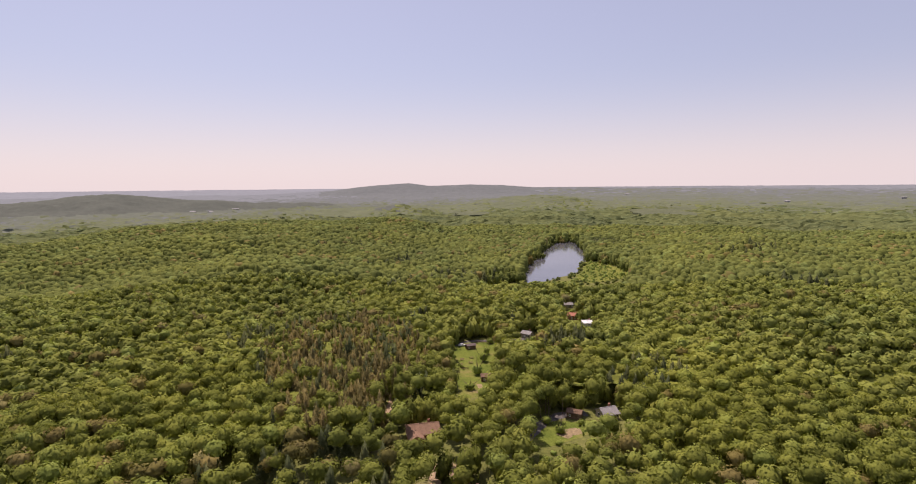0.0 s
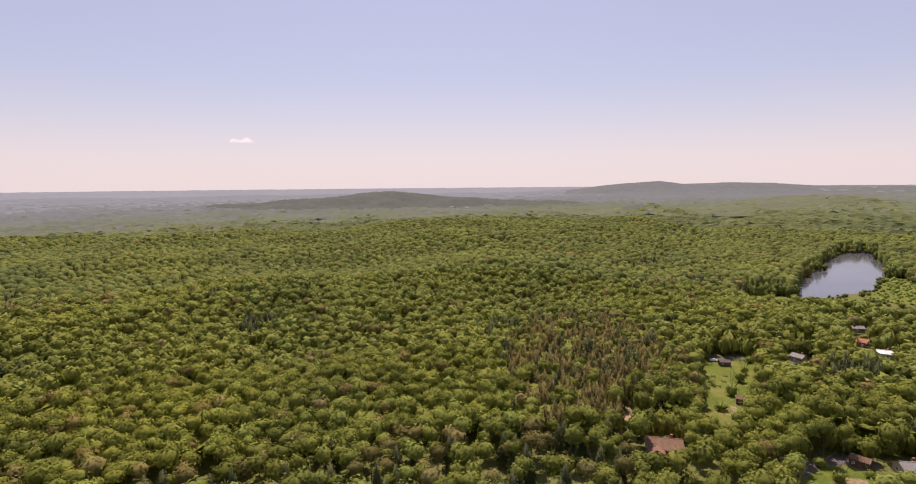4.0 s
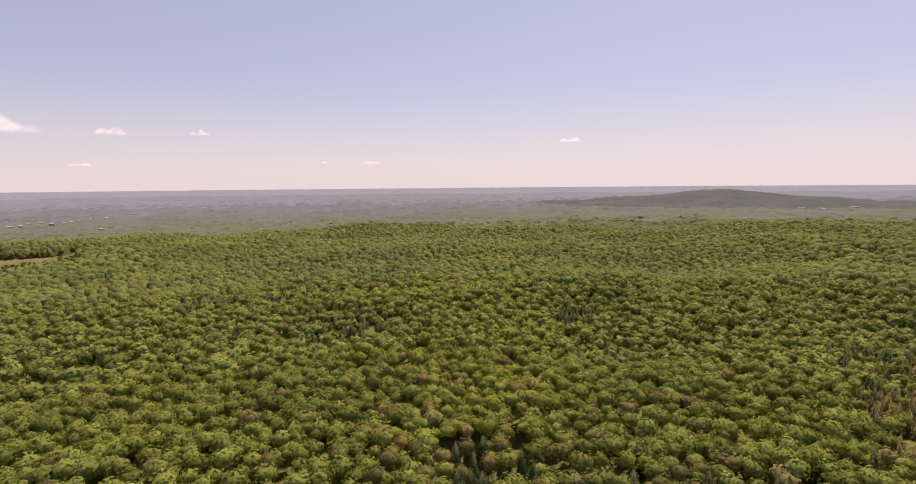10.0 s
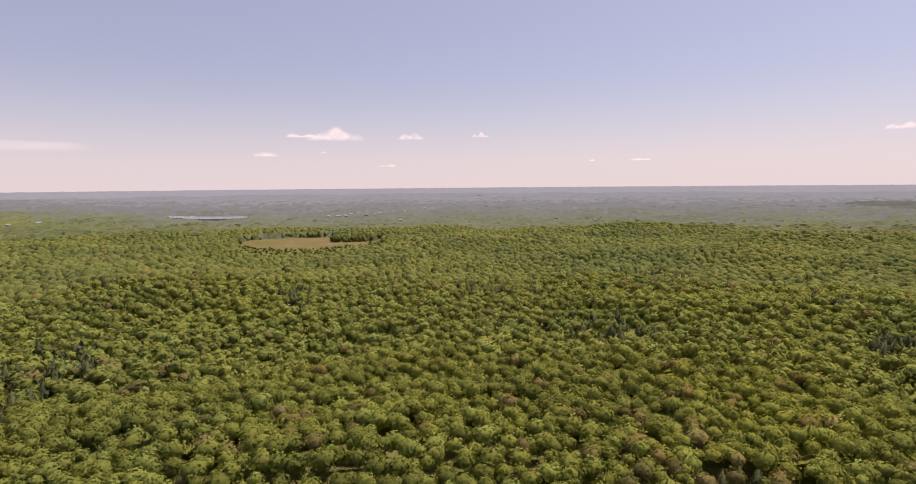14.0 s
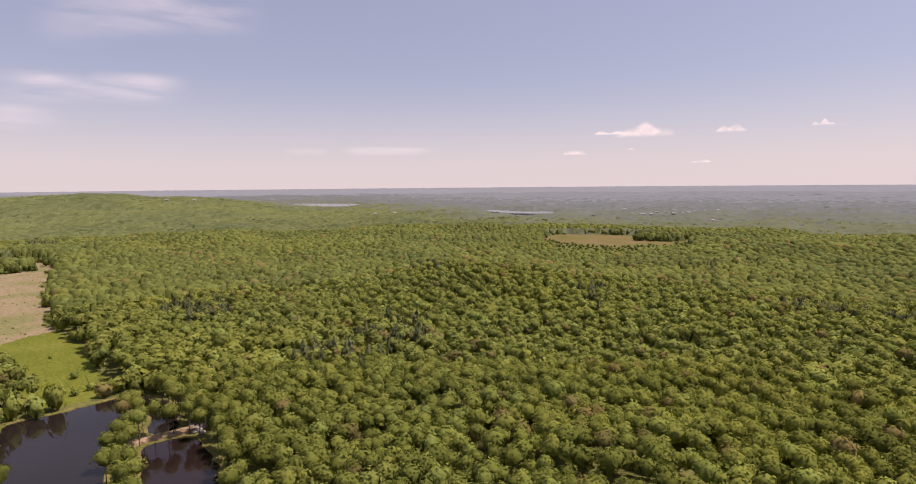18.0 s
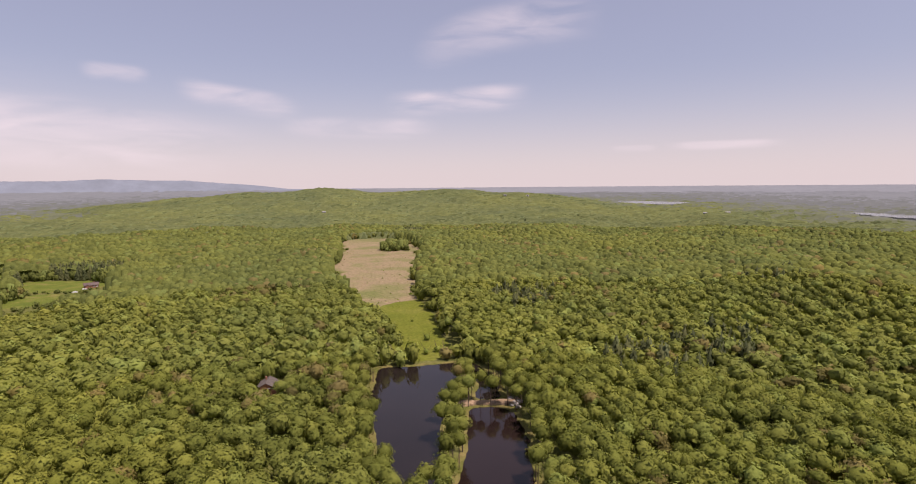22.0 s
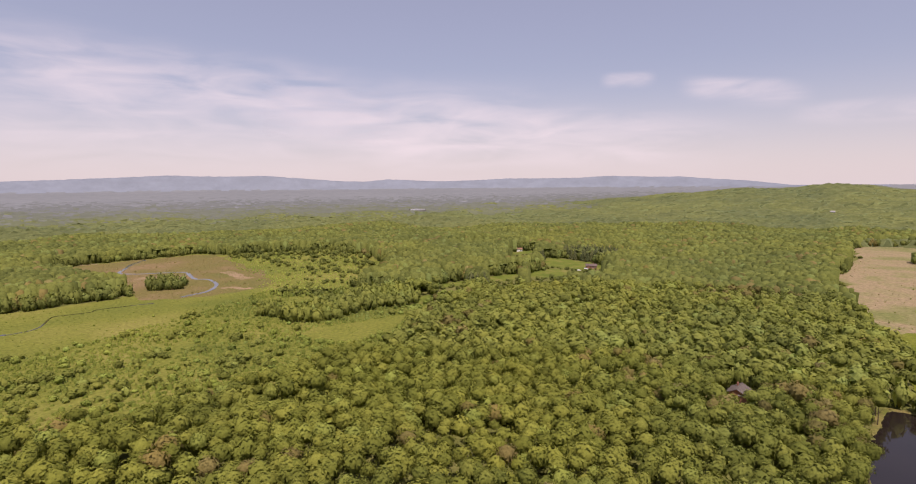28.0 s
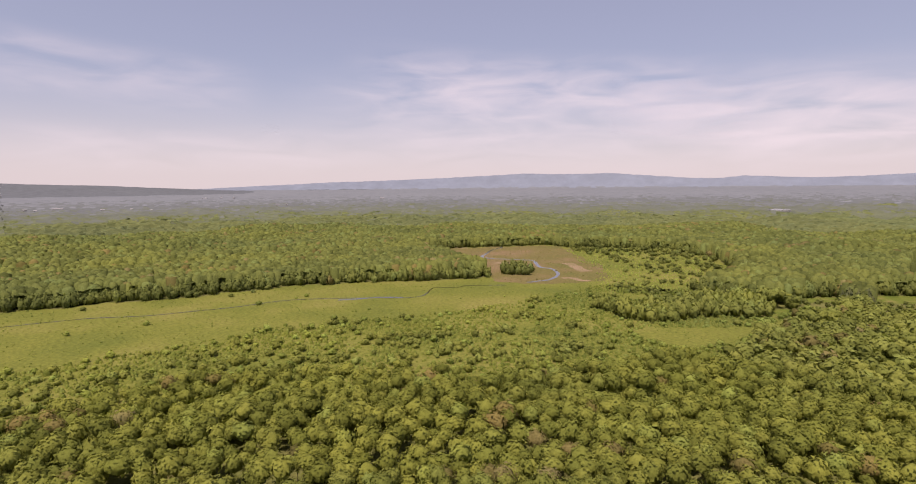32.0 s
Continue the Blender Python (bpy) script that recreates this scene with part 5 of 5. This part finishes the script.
cirrus(180, 250, -1.0, 12.0, 0.6, 0.0, 2.0)
cirrus(166, 215, 0.5, 8.5, 0.75, 0.0, 3.0)
cirrus(133, 153, 11.0, 16.5, 0.6, 1.5, -3.0)
cirrus(140, 156, 6.8, 10.0, 0.85, 0.0, -1.0)
cirrus(149, 166, 4.4, 7.0, 0.7)
cirrus(163, 175, 6.6, 9.6, 0.7, 0.0, 1.5)
cirrus(248, 275, 6.0, 13.0, 0.4, 0.0, 2.0)
cirrus(236, 275, 0.5, 6.0, 0.45)
cirrus(203, 243, 5.5, 13.5, 0.5, 0.0, 3.0)
cirrus(176.2, 182, 8.9, 10.8, 0.6)
cirrus(117, 128, 2.9, 4.0, 0.7)
cirrus(128, 133, 2.9, 3.8, 0.6)


CUMULUS = cloud_material("glowing_cumulus", (0.66, 0.585, 0.55), 0.8, (0.9, 1.6, 1), (0.22, 0.55))


def cumulus(az, el, wide, tall, seed):
    """A small fair-weather cloud far off, a glowing sheet turned to the eye: heaped top, flat base, soft edges; sizes
    in degrees.
    """
    n, m = 48, 20
    rng = random.Random(seed)
    U, V = np.meshgrid(np.linspace(-1, 1, n), np.linspace(-0.25, 1.25, m), indexing="ij")
    heap = sum(rng.uniform(0.1, 0.25) * np.sin(U * rng.uniform(3, 9) + rng.uniform(0, 6)) for k in range(3))
    top = np.clip(1 - np.abs(U - rng.uniform(-0.25, 0.25)) ** 1.7, 0, 1) * (0.8 + heap)
    fade = np.clip((top - V) / 0.4, 0, 1) * np.clip((V + 0.22) / 0.3, 0, 1) * np.clip((1 - np.abs(U)) * 5, 0, 1)
    a, e, r = np.radians(az + U * wide * 0.5), np.radians(el + V * tall), 4895.0
    v = np.stack([EYE.x - r * np.sin(a) * np.cos(e), EYE.y + r * np.cos(a) * np.cos(e), EYE.z + r * np.sin(e)], -1).reshape(-1, 3)
    i = np.arange(n * m).reshape(n, m)
    q = np.stack([i[:-1, :-1], i[:-1, 1:], i[1:, 1:], i[1:, :-1]], -1).reshape(-1, 4)
    me = mesh_from("cumulus_cloud", v, q, CUMULUS)
    lay = me.uv_layers.new(name="UVMap")
    uv = np.stack([az + U * wide * 0.5, el + V * tall], -1).reshape(-1, 2)[q.ravel()]
    lay.data.foreach_set("uv", np.ascontiguousarray(uv, np.float32).ravel())
    at = me.attributes.new("veil", "FLOAT", "POINT")
    at.data.foreach_set("value", np.ascontiguousarray((fade * fade * (3 - 2 * fade) * 0.85).ravel(), np.float32))
    tagged(new("cumulus_cloud", me), "small white fair-weather cloud with a flat base", "cloud", "fair-weather clouds", "structure")


for k, row in enumerate([(97.0, 4.7, 6.4, 1.3), (99.5, 4.85, 4.5, 0.4), (89.3, 4.75, 3.1, 0.75), (82.1, 4.9, 2.0, 0.45), (103.4, 3.0, 2.7, 0.6), (46.0, 4.3, 2.6, 0.6),
                         (91.9, 1.95, 2.2, 0.3), (66.5, 2.3, 2.4, 0.25), (71.0, 2.3, 0.8, 0.2), 
                         (98.0, 3.3, 0.7, 0.25)]):
    cumulus(*row, 300 + k)


# ---------------------------------------------------------------- houses and what stands round them
def box(bm, x, y, z, sx, sy, sz):
    """A box on its base centre."""
    v = [bm.verts.new((x + a * sx / 2, y + b * sy / 2, z + c * sz)) for c in (0, 1) for a, b in ((-1, -1), (1, -1), (1, 1), (-1, 1))]
    for f in ((3, 2, 1, 0), (4, 5, 6, 7), (0, 1, 5, 4), (1, 2, 6, 5), (2, 3, 7, 6), (3, 0, 4, 7)):
        bm.faces.new([v[i] for i in f])


def one_box(*a):
    bm = bmesh.new()
    box(bm, *a)
    return bm


def gable_walls(length, wide, high, rise):
    """Four walls with two gables."""
    bm = bmesh.new()
    pts = [(-1, -1), (1, -1), (1, 1), (-1, 1)]
    low = [bm.verts.new((a * length / 2, b * wide / 2, -0.2)) for a, b in pts]
    top = [bm.verts.new((a * length / 2, b * wide / 2, high)) for a, b in pts]
    peak = [bm.verts.new((a * length / 2, 0, high + rise)) for a in (-1, 1)]
    bm.faces.new((low[0], low[1], top[1], top[0]))
    bm.faces.new((low[2], low[3], top[3], top[2]))
    bm.faces.new((low[1], low[2], top[2], peak[1], top[1]))
    bm.faces.new((low[3], low[0], top[0], peak[0], top[3]))
    return bm


def gable_roof(length, wide, high, rise, eave, thick):
    """Two slopes with eaves, some hand's breadths thick."""
    bm = bmesh.new()
    L, Wd = length / 2 + eave, wide / 2 + eave
    drop = rise * eave / (wide / 2)
    for side in (-1, 1):
        a = [(-L, side * Wd, high - drop), (L, side * Wd, high - drop), (L, 0, high + rise), (-L, 0, high + rise)]
        lo = [bm.verts.new(p) for p in a]
        hi = [bm.verts.new((p[0], p[1], p[2] + thick)) for p in a]
        bm.faces.new(lo)
        bm.faces.new(hi)
        for i in range(4):
            bm.faces.new((lo[i], lo[(i + 1) % 4], hi[(i + 1) % 4], hi[i]))
    bmesh.ops.recalc_face_normals(bm, faces=bm.faces)
    return bm


MATS = {"ROOF_BROWN": ROOF_BROWN, "ROOF_GREY": ROOF_GREY, "ROOF_SLATE": ROOF_SLATE, "ROOF_DARK": ROOF_DARK, "ROOF_RED": ROOF_RED, "ROOF_WHITE": ROOF_WHITE,
        "WALL_BRICK": WALL_BRICK, "WALL_TAN": WALL_TAN, "WALL_WHITE": WALL_WHITE}


def window(parent, x, y, z, wide, high, turned):
    """A window set in a wall: frame, pane and sill."""
    sx, sy = (0.16, wide) if turned else (wide, 0.16)
    w = part("window", one_box(x, y, z, sx, sy, high), TRIM, parent, "white-framed window")
    gx, gy = (0.2, wide - 0.24) if turned else (wide - 0.24, 0.2)
    part("pane", one_box(x, y, z + 0.12, gx, gy, high - 0.24), GLASS, w)
    part("sill", one_box(x, y, z - 0.08, sx + 0.16, sy + 0.16, 0.07), TRIM, w)


def house(az, r, length, wide, high, turn, roof, walls, label, group="", wing=True):
    c = (0, 0) if az < 60 else (-7.4, 2.4)
    x, y = polar(az, r, c)
    root = tagged(new("house"), label, "house", group)
    rise = wide * 0.26
    part("wall", gable_walls(length, wide, high, rise), MATS[walls], root)
    rf = part("roof", gable_roof(length, wide, high, rise, 0.55, 0.16), MATS[roof], root)
    part("ridge_cap", one_box(0, 0, high + rise + 0.1, length + 1.1, 0.35, 0.12), MATS[roof], rf)
    part("chimney", one_box(length * 0.22, wide * 0.14, high + rise * 0.45, 0.9, 0.7, rise * 0.55 + 1.1), WALL_BRICK, rf, "red-brown chimney")
    if wing:
        w = part("wing", gable_walls(wide * 0.75, wide * 0.6, high - 0.25, wide * 0.15), MATS[walls], root)
        w.matrix_basis = pose(-length * 0.27, -wide * 0.52, 0, 0, 0, 90)
        wr = part("wing_roof", gable_roof(wide * 0.8, wide * 0.6, high - 0.25, wide * 0.15, 0.4, 0.15), MATS[roof], root)
        wr.matrix_basis = pose(-length * 0.27, -wide * 0.52, 0.02, 0, 0, 90)
    for side in (-1, 1):
        for k in range(3):
            u = (-0.12, 0.16, 0.38)[k] * length
            if k == 0:
                d = part("door", one_box(u, side * (wide / 2 + 0.02), 0, 1.0, 0.12, 2.05), TRIM, root, "white door")
                part("handle", one_box(u + 0.35, side * (wide / 2 + 0.1), 1.0, 0.06, 0.06, 0.14), GLASS, d)
            else:
                window(root, u, side * (wide / 2 + 0.01), 1.0, 1.4, 1.2, False)
        window(root, side * (length / 2 + 0.01), wide * 0.12, 1.0, 1.3, 1.2, True)
    root.matrix_basis = pose(x, y, 0, 0, 0, az + turn)
    return root


for k, h in enumerate(HOUSES):
    house(*h, "", h[1] < 220 or h[0] > 160)


def shed(az, r, length, wide, high, turn, label):
    x, y = polar(az, r, (0, 0))
    root = tagged(new("shed"), label, "shed", "garden sheds")
    part("wall", gable_walls(length, wide, high, wide * 0.2), WOOD, root)
    part("roof", gable_roof(length, wide, high, wide * 0.2, 0.35, 0.12), ROOF_DARK if length < 5.8 else WOOD, root)
    d = part("door", one_box(0.4, -wide / 2 - 0.02, 0, 1.3, 0.1, 1.95), WOOD, root, "dark board door")
    part("hinge", one_box(0.95, -wide / 2 - 0.09, 1.5, 0.3, 0.04, 0.06), GLASS, d)
    window(root, -length * 0.28, -wide / 2 - 0.01, 1.0, 0.9, 0.8, False)
    root.matrix_basis = pose(x, y, 0.05, 0, 0, az + turn)


for row in SHEDS:
    shed(*row)


def deck(az, r, sx, sy, turn, c, label):
    x, y = polar(az, r, c)
    root = tagged(new("deck"), label, "deck")
    part("frame", one_box(0, 0, 0, sx, sy, 0.55), WOOD, root)
    n = int(sy / 0.3)
    board = None
    for k in range(n):
        if board is None:
            board = part("board", one_box(0, 0, 0, sx + 0.1, 0.27, 0.05), DECK, root)
            b = board
        else:
            b = new("board", board.data)
            b.parent = root
        b.matrix_basis = pose(0, -sy / 2 + (k + 0.5) * sy / n, 0.56, 0, 0, 0)
    for a in (-1, 1):
        for b in (-1, 1):
            part("post", one_box(a * (sx / 2 - 0.1), b * (sy / 2 - 0.1), 0, 0.12, 0.12, 1.5), WOOD, root)
        part("rail", one_box(a * (sx / 2 - 0.1), 0, 1.42, 0.1, sy, 0.08), WOOD, root)
    root.matrix_basis = pose(x, y, 0.02, 0, 0, az + turn)


deck(2.4, 206.5, 5.0, 4.0, 8, (0, 0), "wooden deck in front of the brown-roofed house")
deck(169.7, 276, 7.0, 4.0, 10, (-7.4, 2.4), "orange-brown wooden deck beside the grey-roofed house")


def parasol(az, r, c):
    x, y = polar(az, r, c)
    root = tagged(new("parasol"), "white garden parasol open over the deck", "parasol")
    bm = bmesh.new()
    tip = bm.verts.new((0, 0, 2.75))
    rim = [bm.verts.new((1.5 * math.cos(i * math.tau / 8), 1.5 * math.sin(i * math.tau / 8), 2.1)) for i in range(8)]
    low = [bm.verts.new((1.5 * math.cos(i * math.tau / 8), 1.5 * math.sin(i * math.tau / 8), 1.95)) for i in range(8)]
    for i in range(8):
        bm.faces.new((rim[i], rim[(i + 1) % 8], tip))
        bm.faces.new((low[i], low[(i + 1) % 8], rim[(i + 1) % 8], rim[i]))
    part("canopy", bm, CANVAS, root)
    part("pole", one_box(0, 0, 0, 0.06, 0.06, 2.7), WOOD, root)
    part("foot", one_box(0, 0, 0, 0.5, 0.5, 0.1), STONE, root)
    root.matrix_basis = pose(x, y, 0.63, 0, 0, 0)


parasol(2.2, 205.5, (0, 0))


def picnic_table(az, r, turn):
    x, y = polar(az, r, (0, 0))
    root = tagged(new("picnic_table"), "dark wooden picnic table standing on the lawn", "table", "picnic tables")
    for k in range(5):
        part("plank", one_box(0, -0.38 + k * 0.19, 0.71, 2.4, 0.17, 0.05), WOOD, root)
    for side in (-1, 1):
        part("bench", one_box(0, side * 0.75, 0.42, 2.4, 0.28, 0.05), WOOD, root)
        part("leg", one_box(side * 0.85, 0, 0, 0.1, 1.6, 0.42), WOOD, root)
        part("strut", one_box(side * 0.85, 0, 0.42, 0.1, 0.7, 0.29), WOOD, root)
    root.matrix_basis = pose(x, y, 0.06, 0, 0, az + turn)


for az, r, turn in ((-0.4, 309, 5), (-1.3, 303, -4), (-0.2, 300, 8), (-1.4, 312, 0)):
    picnic_table(az, r, turn)


def rail_fence(az, r, length, turn):
    x, y = polar(az, r, (0, 0))
    root = tagged(new("fence"), "low dark wooden fence across the lawn", "fence")
    n = int(length / 2.2)
    for k in range(n + 1):
        part("post", one_box(-length / 2 + k * length / n, 0, 0, 0.14, 0.14, 1.2), WOOD, root)
    for z in (0.4, 0.75, 1.05):
        part("rail", one_box(0, 0.09, z, length, 0.05, 0.14), WOOD, root)
    root.matrix_basis = pose(x, y, 0.05, 0, 0, az + turn)


rail_fence(0.2, 292, 13.0, 4)
rail_fence(-3.2, 342, 16.0, -8)


def car(az, r, turn, c, label):
    x, y = polar(az, r, c)
    root = tagged(new("car"), label, "car", "parked cars")
    bm = bmesh.new()
    outline = [(-2.2, 0.35), (2.2, 0.35), (2.25, 0.75), (1.2, 0.9), (0.6, 1.42), (-1.2, 1.45), (-2.0, 0.95), (-2.25, 0.85)]
    for side in (-1, 1):
        bm.faces.new([bm.verts.new((p, side * (0.88 if z < 1 else 0.72), z)) for p, z in outline])
    bm.verts.ensure_lookup_table()
    n = len(outline)
    for i in range(n):
        bm.faces.new((bm.verts[i], bm.verts[(i + 1) % n], bm.verts[n + (i + 1) % n], bm.verts[n + i]))
    bmesh.ops.recalc_face_normals(bm, faces=bm.faces)
    part("body", bm, CAR_PAINT, root)
    part("windscreen", one_box(0.85, 0, 0.95, 0.35, 1.3, 0.36), GLASS, root)
    part("side_window", one_box(-0.3, 0, 0.98, 1.3, 1.62, 0.34), GLASS, root)
    for a in (-1.4, 1.4):
        for b in (-0.82, 0.82):
            w = bmesh.new()
            bmesh.ops.create_cone(w, cap_ends=True, segments=14, radius1=0.33, radius2=0.33, depth=0.22, matrix=pose(a, b, 0.33, 90, 0, 0))
            wheel = part("wheel", w, RUBBER, root)
            h = bmesh.new()
            bmesh.ops.create_cone(h, cap_ends=True, segments=10, radius1=0.19, radius2=0.17, depth=0.25, matrix=pose(a, b, 0.33, 90, 0, 0))
            part("rim", h, TRIM, wheel)
    root.matrix_basis = pose(x, y, 0.14, 0, 0, az + turn)


car(-0.4, 336, 15, (0, 0), "white car parked behind the lawn")
car(182.6, 645, 30, (-7.4, 2.4), "white car parked on the farm pasture")
car(183.3, 632, -10, (-7.4, 2.4), "white car parked on the farm pasture")
car(1.2, 187, 60, (0, 0), "white car parked on the gravel driveway")


def boulder(x, y, size, seed):
    v, f = icosphere(2)
    rng = np.random.default_rng(seed)
    d = rng.normal(size=(5, 3))
    p = v * (0.8 + 0.25 * np.max(np.clip(v @ d.T, 0, 1), axis=1) / 2)[:, None] * np.array([size, size * 0.8, size * 0.6])
    p[:, 2] += 0.25 * size
    ob = new("boulder", mesh_from("boulder", p, f, STONE, smooth=False))
    ob.matrix_basis = pose(x, y, 0.3, 0, 0, seed * 40)
    tagged(ob, "pale grey boulder at the end of the dam", "rock", "boulders at the dam")


for k, (az, r) in enumerate([(142.2, 243), (142.0, 240), (141.6, 243), (142.5, 239), (141.8, 237), (142.6, 246)]):
    x, y = polar(az, r)
    boulder(x, y, 1.2 + 0.35 * (k % 3), k)

# ---------------------------------------------------------------- bushes in the open
BUSHES = [single_tree("bush", crown(240 + k, 140, 1), 1.5, 1.7, 0.0, 1.4, SHRUB, 50 + k) for k in range(3)]
for b in BUSHES:
    tagged(b, "small olive-green bush standing in the open", "bush", "bushes in the open")
spots = [(156.0, 587), (155.6, 532), (154.2, 606), (156.5, 462), (155.7, 468), (154.5, 473), (155.2, 500), (156.9, 520), (154.4, 550), (157.6, 560), (153.6, 585), (155.0, 448), (157.2, 478), (155.9, 640), (154.0, 520),
         (153.0, 395), (154.0, 350), (151.5, 345), (152.6, 322), (150.4, 320), (153.6, 315), (154.1, 312), (151.6, 316), (149.6, 318)]
spots += [(-2.0, 284), (-1.2, 263), (-3.6, 268), (0.3, 338), (-3.4, 342), (-2.7, 306), (-0.3, 296), (-0.5, 293.5), (-0.1, 299), (-10.8, 218), (-9.4, 226), (-13.0, 227), (-3.0, 320)]
rng = np.random.default_rng(77)
for n, (az, r) in enumerate(spots):
    x, y = polar(az, r, (0, 0) if az < 60 else (-7.4, 2.4))
    s = rng.uniform(0.5, 0.95) * (0.65 if r > 430 else 2.2 if r < 348 and az > 60 else 1.0 if az > 60 or -1 < az < 0 else 2.6)
    at = Matrix.Translation((x, y, 0.05)) @ Matrix.Rotation(rng.uniform(0, 6), 4, "Z") @ Matrix.Diagonal((s, s, s * rng.uniform(0.9, 1.5), 1))
    ob = BUSHES[n] if n < 3 else copy_thing(BUSHES[n % 3], at)
    ob.matrix_basis = at

# ---------------------------------------------------------------- far buildings in the plain
TOWN = [(94.7, 1790), (94.0, 1735), (91.9, 1820), (91.2, 1860), (90.1, 1725), (96.8, 1480), (96.0, 1500), (97.7, 1490), (86.6, 1585), (90.5, 1405), (95.5, 1760), (92.6, 1800), (93.2, 1720), (267.9, 2450), (263.2, 2300), (261.0, 2310), (259.5, 2350), (248.5, 2390), (247.6, 2400), (254.9, 3300), (253.6, 3340), (255.2, 3280), (252.5, 3300)]
# walls made tall enough to show above the canopy from the eye
for k, (az, r, w, h) in enumerate([(az, r, 6 + 3 * (n % 3), float(np.interp(r, [2000, 2600, 3400], [18, 20, 20]))) for n, (az, r) in enumerate(TOWN)] + [(123.8, 1650, 10, 18), (121.9, 1740, 12, 18), (161.6, 1590, 10, 18), (98.5, 1950, 12, 18), (95.4, 2050, 18, 18), (94.6, 2080, 12, 18), (88.0, 2100, 10, 18),
                                   (266.4, 2500, 34, 22), (268.6, 2520, 12, 21), (238.2, 3000, 22, 21), (-17.1, 3400, 24, 21), (-18.7, 4300, 30, 21), (-30.9, 2600, 20, 20), (-39, 3000, 18, 21), (-1.8, 1530, 14, 19),
                                   (25.5, 1800, 16, 18), (24.0, 1820, 12, 18), (21.8, 1900, 20, 18), (143.1, 2000, 10, 18), (140.8, 2020, 10, 18)]):
    x, y = polar(az, r, (-4, 1.5))
    g = float(land(x, y))
    root = tagged(new("far_building"), "pale building far off in the woods, drawn up to show above the canopy", "building", "far buildings")
    part("wall", gable_walls(w, 9, h - 2, 1.8), FAR_PALE, root)
    part("roof", gable_roof(w, 9, h - 2, 1.8, 0.5, 0.25), FAR_PALE, root)
    root.matrix_basis = pose(x, y, g, 0, 0, az + (k * 37) % 50 - 25)
